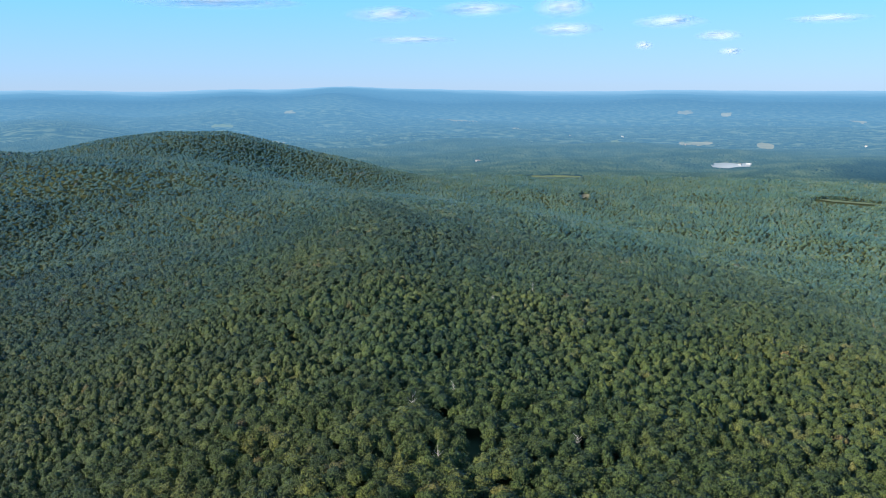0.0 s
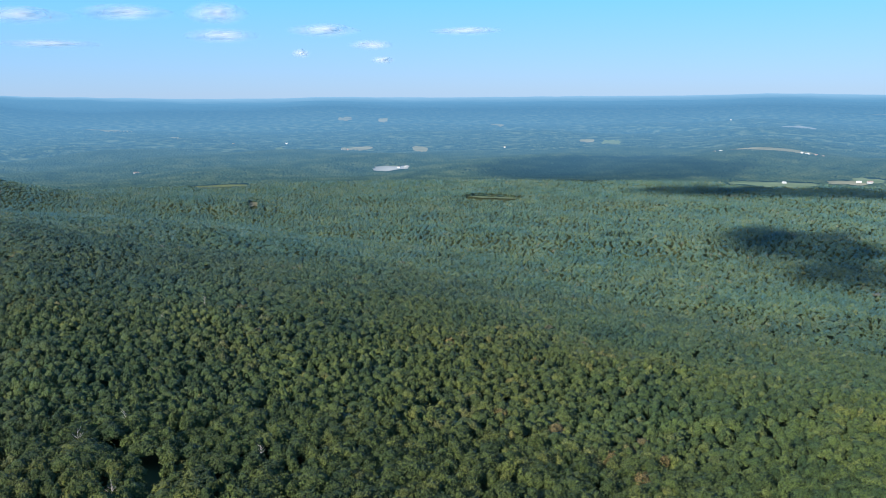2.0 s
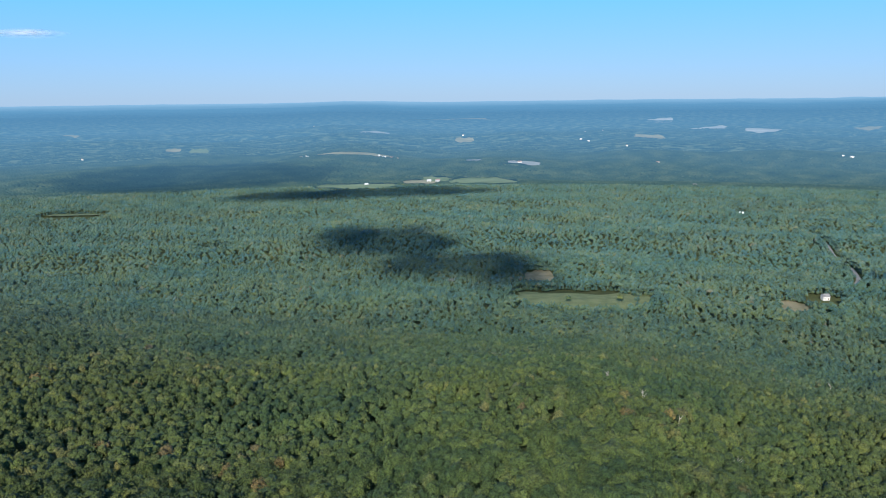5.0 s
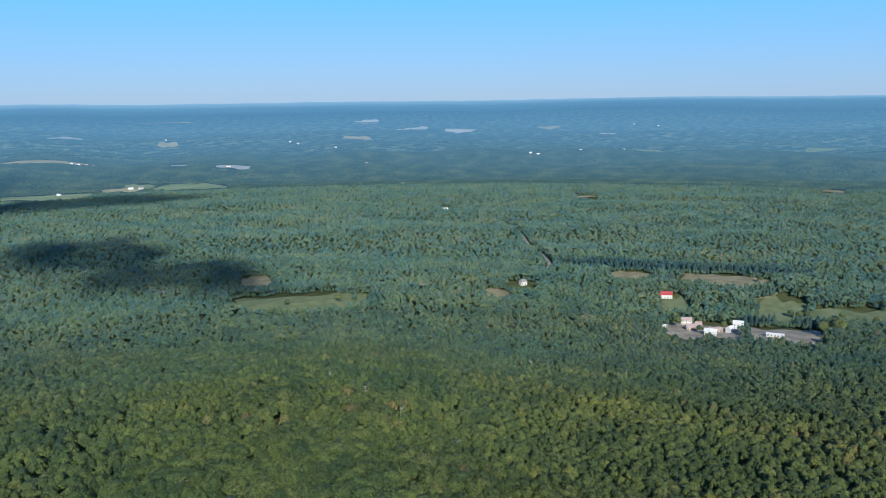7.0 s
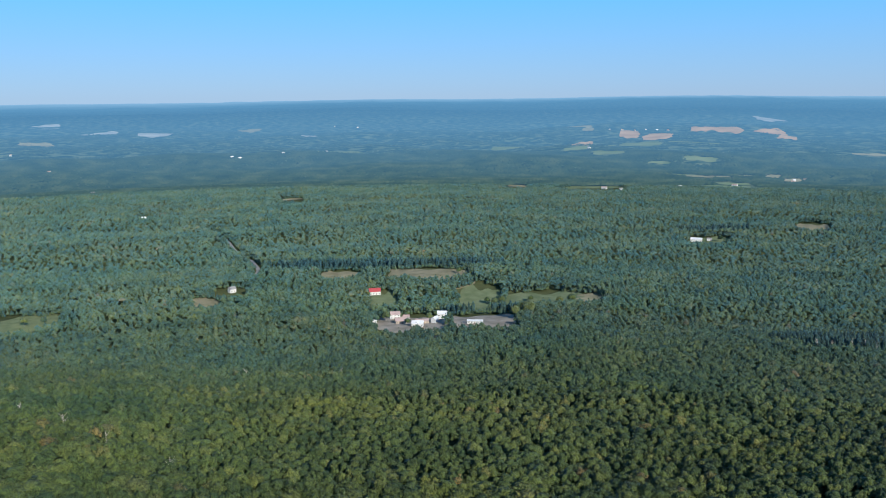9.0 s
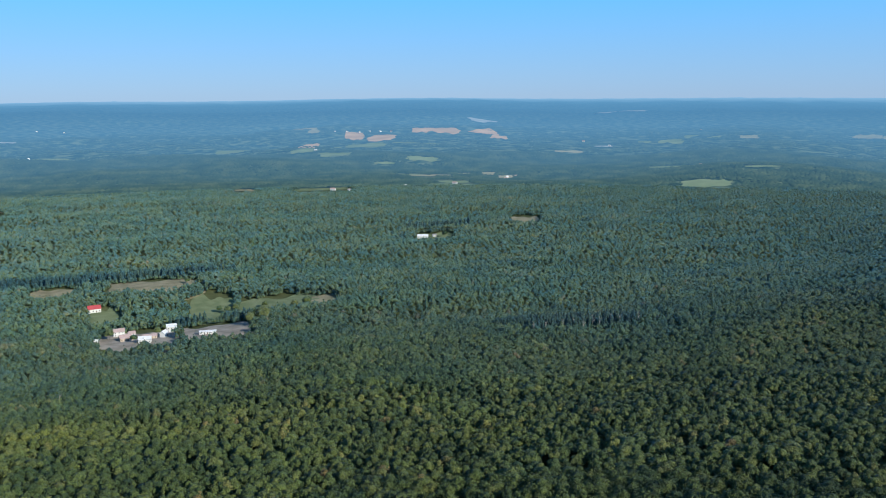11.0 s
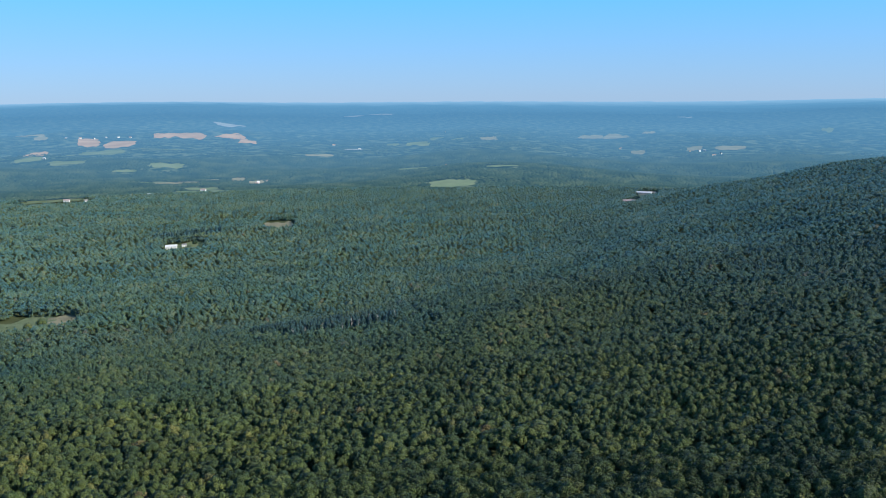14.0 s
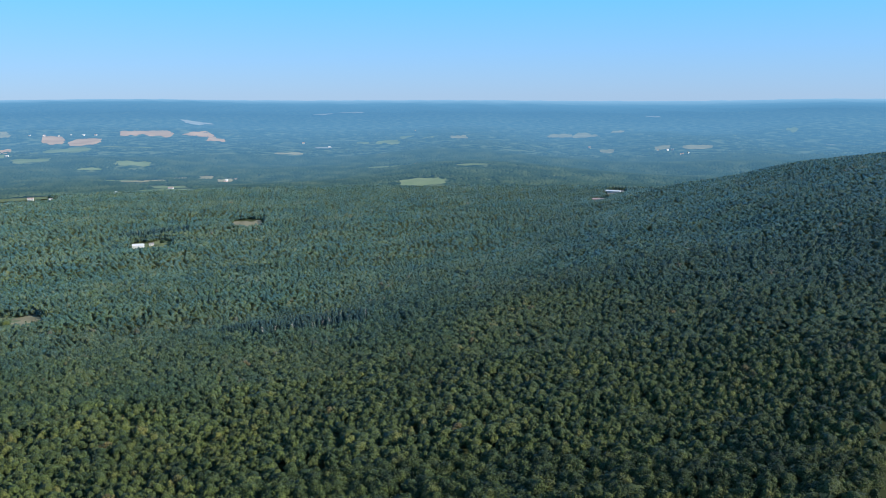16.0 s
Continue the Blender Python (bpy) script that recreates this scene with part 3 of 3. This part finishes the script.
pts = open_ground(scatter(246, 380, 6.8, seed=1))
rr = np.hypot(pts[:, 0], pts[:, 1])
single = (rr > 260) & (rr < 277)
SINGLE_TREES = pts[single]
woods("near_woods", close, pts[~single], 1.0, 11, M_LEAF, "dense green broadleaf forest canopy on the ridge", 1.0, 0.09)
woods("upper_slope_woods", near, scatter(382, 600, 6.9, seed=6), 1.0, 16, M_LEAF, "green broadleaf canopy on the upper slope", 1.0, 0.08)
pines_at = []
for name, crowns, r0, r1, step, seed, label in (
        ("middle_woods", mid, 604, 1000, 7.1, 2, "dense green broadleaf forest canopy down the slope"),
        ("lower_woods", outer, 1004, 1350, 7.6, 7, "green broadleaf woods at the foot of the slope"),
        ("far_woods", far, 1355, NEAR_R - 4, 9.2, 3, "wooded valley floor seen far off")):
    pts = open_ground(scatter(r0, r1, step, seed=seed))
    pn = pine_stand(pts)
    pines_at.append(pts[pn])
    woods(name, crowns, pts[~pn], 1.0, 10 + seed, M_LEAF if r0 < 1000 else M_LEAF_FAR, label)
woods("conifer_stands", pines, np.concatenate(pines_at), 1.0, 14, M_PINE, "dark conifers standing close together in stands")
pts = scatter(800, NEAR_R - 4, 4.6, seed=9)
gap = edge_distance(pts)
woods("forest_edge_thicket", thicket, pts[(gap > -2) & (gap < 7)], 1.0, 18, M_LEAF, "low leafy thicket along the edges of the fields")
pts = open_ground(scatter(NEAR_R, 3900, 15.0, seed=5))
belts = scatter(3900, 6500, 30.0, seed=25)
belts = open_ground(belts[waves(belts[:, 0], belts[:, 1], 420, 41) + 0.5 * waves(belts[:, 0], belts[:, 1], 150, 43) > 0])
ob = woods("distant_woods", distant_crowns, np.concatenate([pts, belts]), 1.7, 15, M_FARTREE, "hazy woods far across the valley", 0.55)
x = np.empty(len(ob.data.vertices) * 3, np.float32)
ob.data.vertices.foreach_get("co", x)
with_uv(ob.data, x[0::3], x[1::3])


# single trees at the front of the canopy
def tapered(bm, a, b, r0, r1, n=6):
    """A tapering limb from a to b."""
    a, b = Vector(a), Vector(b)
    q = (b - a).to_track_quat("Z", "Y").to_matrix()
    rings = []
    for p, r in ((a, r0), (b, r1)):
        rings.append([bm.verts.new(p + q @ Vector((r * math.cos(6.2832 * i / n), r * math.sin(6.2832 * i / n), 0))) for i in range(n)])
    for i in range(n):
        bm.faces.new((rings[0][i], rings[0][(i + 1) % n], rings[1][(i + 1) % n], rings[1][i]))
    bm.faces.new(rings[1])


def tree(seed, leaf=M_TREE):
    rng = random.Random(seed)
    root = new("tree")
    bm = bmesh.new()
    tapered(bm, (0, 0, -0.6), (0.2, 0.1, 5.5), 0.26, 0.17, 8)
    tapered(bm, (0.2, 0.1, 5.4), (0.1, 0.2, 9.5), 0.17, 0.05, 6)
    part("trunk", bm, M_BARK, root)
    for i in range(4):
        a = 6.283 * (i + rng.uniform(-0.3, 0.3)) / 4
        bm = bmesh.new()
        mid_ = (0.2 + 1.2 * math.cos(a), 0.1 + 1.2 * math.sin(a), rng.uniform(6.2, 7.0))
        tapered(bm, (0.2, 0.1, rng.uniform(4.4, 5.6)), mid_, 0.11, 0.07, 5)
        tapered(bm, mid_, (2.2 * math.cos(a + 0.2), 2.2 * math.sin(a + 0.2), rng.uniform(7.6, 9.0)), 0.07, 0.03, 5)
        part("limb", bm, M_BARK, root)
    vs, fs = lobed_template(rng, 8.6, 12.4, 9, 7, [(0.95, -0.6), (1.0, -0.1), (0.8, 0.45)], 70, 0.46)
    me = mesh_of("crown", vs, fs, [leaf], True)
    crown = new("crown", me)
    crown.parent = root
    return tagged(root, "broadleaf tree with a lobed green crown on the ridge", "tree", "trees along the ridge")


models = [tree(60 + i) for i in range(6)]
trng = random.Random(8)
for i, (px, py) in enumerate(SINGLE_TREES[:300]):
    x, y, z = (float(q) for q in place(px, py))
    m = pose(x, y, z, 0, 0, trng.uniform(0, 360))
    ob = copy_thing(models[i % 6], m) if i >= 6 else models[i]
    k = trng.uniform(0.72, 1.08)
    ob.matrix_basis = m @ Matrix.Diagonal((k, k, k * trng.uniform(0.92, 1.1), 1))

# grown trees standing about the farm: bearing, distance, size
farm_models = [tree(80 + i, M_FARMTREE) for i in range(4)]
for i, (a, R, k) in enumerate([(94.5, 978, 1.7), (94.0, 985, 1.5), (93.6, 972, 1.3), (88.9, 950, 0.8), (86.1, 951, 0.8), (87.6, 974, 0.9), (84.6, 978, 1.1), (84.2, 985, 1.0), (92.1, 1078, 0.9), (92.6, 1084, 1.0), (91.6, 1086, 0.8),
                               (94.6, 1090, 0.8), (97.4, 1062, 1.2), (96.6, 1058, 1.0), (89.6, 1226, 0.8), (83.2, 1108, 1.0), (84.9, 1142, 0.9), (58.0, 1060, 0.8), (61.5, 1074, 0.9), (106.8, 1600, 1.0)]):
    x, y, z = (float(q) for q in place(R * math.sin(radians(a)), R * math.cos(radians(a))))
    ob = copy_thing(farm_models[i % 4], pose(x, y, z, 0, 0, 50 * i)) if i >= 4 else farm_models[i]
    ob.matrix_basis = pose(x, y, z, 0, 0, 50 * i) @ Matrix.Diagonal((k, k, k, 1))
    tagged(ob, "full-crowned broadleaf tree standing beside the farm fields", "tree", "trees about the farm")

# bare grey snags: bearing, distance, height
M_SNAG, n_, l_, b_ = mat("weathered dead wood", 0.9, 0.1)
rp = ramp(n_, [(0.3, (0.28, 0.25, 0.22)), (0.7, (0.55, 0.51, 0.46))])
l_.new(noise_node(n_, l_, 1.5).outputs[0], rp.inputs[0]); l_.new(rp.outputs[0], b_.inputs["Base Color"])


def snag(seed, height):
    rng = random.Random(seed)
    root = new("dead_tree")
    bm = bmesh.new()
    tapered(bm, (0, 0, -0.5), (rng.uniform(-0.5, 0.5), rng.uniform(-0.5, 0.5), height), 0.30, 0.07, 6)
    part("trunk", bm, M_SNAG, root)
    for i in range(6):
        a, h = rng.uniform(0, 6.28), height * rng.uniform(0.55, 0.92)
        bm = bmesh.new()
        e = Vector((math.cos(a) * 1.3, math.sin(a) * 1.3, h + 1.1))
        tapered(bm, (0, 0, h), e, 0.13, 0.08, 5)
        tapered(bm, e, e + Vector((math.cos(a + 0.5) * 1.0, math.sin(a + 0.5) * 1.0, 1.2)), 0.08, 0.03, 5)
        part("branch", bm, M_SNAG, root)
    return tagged(root, "leafless grey dead tree rising from the canopy", "dead tree", "dead trees in the forest")


SNAGS = [(-2.2, 352, 13.5), (0.8, 372, 13), (-0.4, 300, 13.5), (9.5, 330, 13), (3.5, 560, 13.5), (6.2, 610, 14), (66, 430, 14), (61, 500, 14), (63.5, 470, 13.5), (75, 700, 14), (81.5, 690, 14), (70, 390, 13.5),
         (115.2, 832, 17), (115.9, 836, 16), (116.6, 830, 17), (117.2, 842, 18), (117.7, 838, 17), (118.4, 850, 18), (119.0, 846, 17), (120.2, 858, 17), (114.0, 826, 16), (113.2, 822, 16)]
for i, (a, R, h) in enumerate(SNAGS):
    x, y, z = (float(q) for q in place(R * math.sin(radians(a)), R * math.cos(radians(a))))
    snag(300 + i, h).matrix_basis = pose(x, y, z, 0, 0, 40 * i)

# ---- buildings ----
def paint(name, c0, c1, rough=0.7):
    m, n, l, b = mat(name, rough, 0.3)
    r = ramp(n, [(0.35, c0), (0.65, c1)])
    l.new(noise_node(n, l, 0.8, 5).outputs[0], r.inputs[0]); l.new(r.outputs[0], b.inputs["Base Color"])
    return m


M_WHITE = paint("white clapboard", (0.60, 0.60, 0.58), (0.76, 0.75, 0.72))
M_TAN = paint("tan siding", (0.45, 0.36, 0.28), (0.58, 0.48, 0.38))
M_REDROOF = paint("red metal roof", (0.40, 0.06, 0.07), (0.52, 0.10, 0.10), 0.5)
M_PINKROOF = paint("faded red roof", (0.40, 0.29, 0.27), (0.52, 0.40, 0.37))
M_GREYROOF = paint("grey shingle roof", (0.22, 0.21, 0.21), (0.36, 0.35, 0.34))
M_PALEROOF = paint("pale metal roof", (0.66, 0.67, 0.68), (0.82, 0.82, 0.82), 0.4)
M_PANE = paint("dark window glass", (0.03, 0.04, 0.05), (0.05, 0.06, 0.07), 0.15)
M_DOOR = paint("brown door", (0.16, 0.10, 0.07), (0.24, 0.16, 0.11))


def slab(bm, x0, x1, y0, y1, z0, z1):
    bmesh.ops.create_cube(bm, size=1, matrix=Matrix.Translation(((x0 + x1) / 2, (y0 + y1) / 2, (z0 + z1) / 2)) @ Matrix.Diagonal((x1 - x0, y1 - y0, z1 - z0, 1)))


def building(kind, a, R, turn, L, W, H, rise, wall, roof, label):
    """A gabled building: walls, two roof slopes, a ridge cap, windows and a door. turn: degrees from facing the ridge."""
    root = new(kind)
    bm = bmesh.new()
    lo = [bm.verts.new((sx * L / 2, sy * W / 2, -1.0)) for sx, sy in ((-1, -1), (1, -1), (1, 1), (-1, 1))]
    hi = [bm.verts.new((sx * L / 2, sy * W / 2, H)) for sx, sy in ((-1, -1), (1, -1), (1, 1), (-1, 1))]
    g0, g1 = bm.verts.new((-L / 2, 0, H + rise)), bm.verts.new((L / 2, 0, H + rise))
    bm.faces.new((lo[0], lo[1], hi[1], hi[0])); bm.faces.new((lo[2], lo[3], hi[3], hi[2]))
    bm.faces.new((lo[1], lo[2], hi[2], g1, hi[1])); bm.faces.new((lo[3], lo[0], hi[0], g0, hi[3]))
    part("wall", bm, wall, root)
    for s in (-1, 1):
        bm = bmesh.new()
        e, t = 0.5, 0.22
        slope = rise / (W / 2)
        ys, zs = s * (W / 2 + e), H - e * slope
        vs = [bm.verts.new(c) for c in ((-L / 2 - e, ys, zs + 0.05), (L / 2 + e, ys, zs + 0.05), (L / 2 + e, 0, H + rise + 0.05), (-L / 2 - e, 0, H + rise + 0.05))]
        ws = [bm.verts.new(v.co + Vector((0, 0, t))) for v in vs]
        bm.faces.new(vs); bm.faces.new(ws)
        for i in range(4):
            bm.faces.new((vs[i], vs[(i + 1) % 4], ws[(i + 1) % 4], ws[i]))
        bmesh.ops.recalc_face_normals(bm, faces=bm.faces)
        part("roof_slope", bm, roof, root)
    bm = bmesh.new()
    slab(bm, -L / 2 - 0.5, L / 2 + 0.5, -0.18, 0.18, H + rise + 0.2, H + rise + 0.36)
    part("ridge_cap", bm, roof, root)
    n = max(2, int(L / 3.2))
    for s in (-1, 1):
        for f in range(max(1, int(H / 2.7))):
            for i in range(n):
                x = -L / 2 + L * (i + 0.5) / n
                if s < 0 and f == 0 and i == n // 2:
                    bm = bmesh.new(); slab(bm, x - 0.6, x + 0.6, -W / 2 - 0.06, -W / 2 + 0.02, 0, 2.1)
                    part("door", bm, M_DOOR, root)
                    continue
                bm = bmesh.new(); slab(bm, x - 0.5, x + 0.5, s * W / 2 - 0.05, s * W / 2 + 0.05, 0.9 + 2.7 * f, 2.1 + 2.7 * f)
                part("window", bm, M_PANE, root)
    X, Y = R * math.sin(radians(a)), R * math.cos(radians(a))
    x, y, z = (float(q) for q in place(X, Y, 0.6))
    k = float(shrink(X, Y))
    root.matrix_basis = pose(x, y, z, 0, 0, -a + turn) @ Matrix.Diagonal((k, k, k, 1))
    return tagged(root, label, kind.replace("_", " "))


building("barn", 83.8, 1120, 8, 15, 9, 4.5, 3.6, M_WHITE, M_REDROOF, "white barn with a bright red metal roof")
building("shed", 83.8, 966, -20, 5, 4, 3.0, 1.4, M_WHITE, M_PALEROOF, "small white shed beside the farmyard trees")
building("farm_building", 85.2, 998, 6, 12, 8, 5.5, 2.6, M_WHITE, M_PINKROOF, "two-storey white farm building with a faded red roof")
building("farm_building", 86.0, 990, 4, 7, 6, 3.4, 2.0, M_WHITE, M_PINKROOF, "low white wing with a faded red roof")
building("farm_building", 85.6, 968, 12, 13, 9, 3.5, 2.8, M_TAN, M_PINKROOF, "tan farm building with a wide faded red roof")
building("farm_building", 86.8, 946, -8, 13, 8, 4.2, 2.4, M_WHITE, M_PALEROOF, "white farm building with a pale metal roof")
building("shed", 87.1, 964, 5, 15, 6, 3.0, 1.6, M_TAN, M_PINKROOF, "long tan shed with a faded roof")
building("shed", 88.0, 964, 60, 8, 6, 4.4, 2.6, M_WHITE, M_PALEROOF, "white gabled shed end-on to the yard")
building("farmhouse", 88.5, 994, -4, 11, 8, 6.4, 2.4, M_WHITE, M_PALEROOF, "white two-storey farmhouse with rows of windows")
building("shed", 88.9, 976, 10, 8, 6, 3.0, 1.8, M_WHITE, M_GREYROOF, "white shed with a grey shingle roof")
building("poultry_shed", 90.8, 950, -3, 18, 6, 2.7, 0.9, M_WHITE, M_PALEROOF, "long low white shed beside the bare yard")
building("house", 74.2, 1165, 30, 9, 7, 4.5, 2.6, M_WHITE, M_GREYROOF, "white house in a small gap in the woods")
building("house", 105.3, 1606, -6, 20, 9, 4.5, 2.4, M_WHITE, M_PALEROOF, "long white house before a row of conifers")
building("shed", 106.1, 1612, 10, 8, 6, 3.2, 1.8, M_WHITE, M_GREYROOF, "small white shed on a lawn")
building("warehouse", 136.6, 2330, -14, 40, 16, 6, 2.4, M_WHITE, M_PALEROOF, "large pale warehouse at the foot of the hill")
building("warehouse", 135.7, 2090, -10, 30, 14, 5, 2.6, M_TAN, M_PINKROOF, "low building with a broad faded red roof")
building("farmhouse", 110.9, 2890, 20, 8, 6, 8, 2.4, M_WHITE, M_PALEROOF, "tall white farm building among far fields")
for i, (a, R) in enumerate(FAR_HOUSES):
    tagged(building("house", a, R, 37 * i % 90 - 45, 9 + 2 * (i % 4), 7, 4.5, 2.4, M_WHITE, (M_GREYROOF, M_PALEROOF, M_PALEROOF, M_PINKROOF)[i % 4], "white house among distant trees and fields"), group="houses across the valley")

# ---- road cut through the woods ----
M_ROAD = paint("pale worn asphalt", (0.20, 0.20, 0.20), (0.34, 0.33, 0.31), 0.9)
X, Y = [], []
for i in range(41):
    q = i / 40 * (len(ROAD) - 1)
    a, R = np.interp(q, range(len(ROAD)), [r[0] for r in ROAD]), np.interp(q, range(len(ROAD)), [r[1] for r in ROAD])
    for s in (-3.2, 3.2):
        X.append(R * math.sin(radians(a)) + s * math.cos(radians(a))); Y.append(R * math.cos(radians(a)) - s * math.sin(radians(a)))
x, y, z = place(np.array(X), np.array(Y), 0.4)
i = np.arange(40) * 2
road = tagged(new("road", mesh_of("road", np.stack([x, y, z], 1), np.stack([i, i + 1, i + 3, i + 2], 1), [M_ROAD], True)), "narrow pale road cutting through the woods", "road", kind="structure")

# ---- clouds ----
M_CLOUD, n_, l_, b_ = mat("cloud", 1.0, 0.0)
b_.inputs["Base Color"].default_value = (0.92, 0.92, 0.93, 1)
b_.inputs["Alpha"].default_value = 0.45


def cloud(name, at, size, lobes, seed, material, label):
    """A flat-bottomed heap with billows; lobes: how deep they are."""
    bm = bmesh.new()
    bmesh.ops.create_icosphere(bm, subdivisions=5, radius=0.5)
    for v in bm.verts:
        u = v.co.copy()
        k = 1 + lobes * (noise.noise(u * 3.2 + Vector((seed, 0, 0))) + 0.5 * noise.noise(u * 7.5 + Vector((0, seed, 0))) + 0.25 * noise.noise(u * 16))
        v.co = Vector((u.x * k * size[0], u.y * k * size[1], max(u.z * k, -0.22) * size[2]))
    me = bpy.data.meshes.new(name)
    bm.to_mesh(me)
    bm.free()
    me.materials.append(material)
    me.polygons.foreach_set("use_smooth", np.ones(len(me.polygons), bool))
    ob = new(name, me)
    ob.location = at
    return tagged(ob, label, "cloud", "fair-weather clouds")


M_WISP, n_, l_, b_ = mat("thin cloud", 1.0, 0.0)
b_.inputs["Base Color"].default_value = (0.95, 0.94, 0.95, 1)
tc = n_.new("ShaderNodeTexCoord")
mid_off = n_.new("ShaderNodeVectorMath"); mid_off.operation = "SUBTRACT"; mid_off.inputs[1].default_value = (0.5, 0.5, 0.45)
rad_ = n_.new("ShaderNodeVectorMath"); rad_.operation = "LENGTH"
face_ = n_.new("ShaderNodeVectorMath"); face_.operation = "MULTIPLY"; face_.inputs[1].default_value = (1, 0, 1)
l_.new(tc.outputs["Generated"], mid_off.inputs[0]); l_.new(mid_off.outputs[0], face_.inputs[0]); l_.new(face_.outputs[0], rad_.inputs[0])
fall = ramp(n_, [(0.03, (0.9, 0.9, 0.9)), (0.22, (0.42, 0.42, 0.42)), (0.46, (0, 0, 0))])
l_.new(rad_.outputs["Value"], fall.inputs[0])
nz = noise_node(n_, l_, 0.0035, 2)
puff = ramp(n_, [(0.25, (0, 0, 0)), (0.72, (1, 1, 1))])
l_.new(nz.outputs[0], puff.inputs[0])
dens = mixed(n_, l_, fall.outputs[0], puff.outputs[0], 1.0, "MULTIPLY")
clear = n_.new("ShaderNodeBsdfTransparent")
mx = n_.new("ShaderNodeMixShader")
thin = n_.new("ShaderNodeBsdfTranslucent"); thin.inputs[0].default_value = (0.95, 0.94, 0.95, 1)
soft_ = n_.new("ShaderNodeMixShader")
l_.new(b_.outputs[0], soft_.inputs[1]); l_.new(thin.outputs[0], soft_.inputs[2])
l_.new(dens, mx.inputs[0]); l_.new(clear.outputs[0], mx.inputs[1]); l_.new(soft_.outputs[0], mx.inputs[2])
l_.new(mx.outputs[0], n_["Material Output"].inputs["Surface"])

# low clouds over the horizon: bearing, angle up, width and height in degrees
for i, (a, e, w, h) in enumerate([(-3.7, 4.75, 4.6, 1.0), (7.9, 5.2, 3.4, 1.4), (8.2, 3.75, 4.2, 0.9), (14.6, 4.1, 3.6, 0.8), (17.6, 3.2, 2.6, 0.7), (18.3, 2.2, 1.4, 0.5), (13.1, 2.65, 1.0, 0.6), (-14.7, 5.4, 9.0, 0.8), (2.5, 5.1, 5.0, 1.0), (-2.0, 3.1, 5.0, 0.5), (24.0, 4.0, 4.0, 0.5)]):
    d = 4650.0
    at = Vector((d * math.sin(radians(a)), d * math.cos(radians(a)), EYE_Z + d * math.tan(radians(e)) - d * radians(h) * 0.3))
    cloud("cloud", at, (d * radians(w) * 1.25, 150, d * radians(h) * 1.5), 0.25, 80 + i, M_WISP, "small soft white cloud low over the horizon").rotation_euler = (0, 0, radians(-a))

# clouds overhead, whose shade lies on the valley: bearing and distance of the shade, its half extents
for i, (a, R, w, d, turn) in enumerate([(34.0, 2930, 360, 320, 35), (29.0, 2700, 150, 60, 35), (38.5, 2240, 130, 40, 45), (45.5, 2260, 230, 70, 40), (46.0, 1480, 105, 110, 45), (43.0, 1560, 60, 40, 45), (50.5, 1290, 110, 45, 50), (54.5, 1200, 50, 22, 50)]):
    gx, gy, gz = place(R * math.sin(radians(a)), R * math.cos(radians(a)))
    c = Vector((float(gx), float(gy), float(gz))) + to_sun * (2600 - float(gz)) / to_sun.z
    cloud("cloud", c, (w * 1.7, d * 1.7, 110), 0.75, 40 + i, M_CLOUD, "white flat-bottomed cumulus cloud high overhead").rotation_euler = (0, 0, radians(-turn))
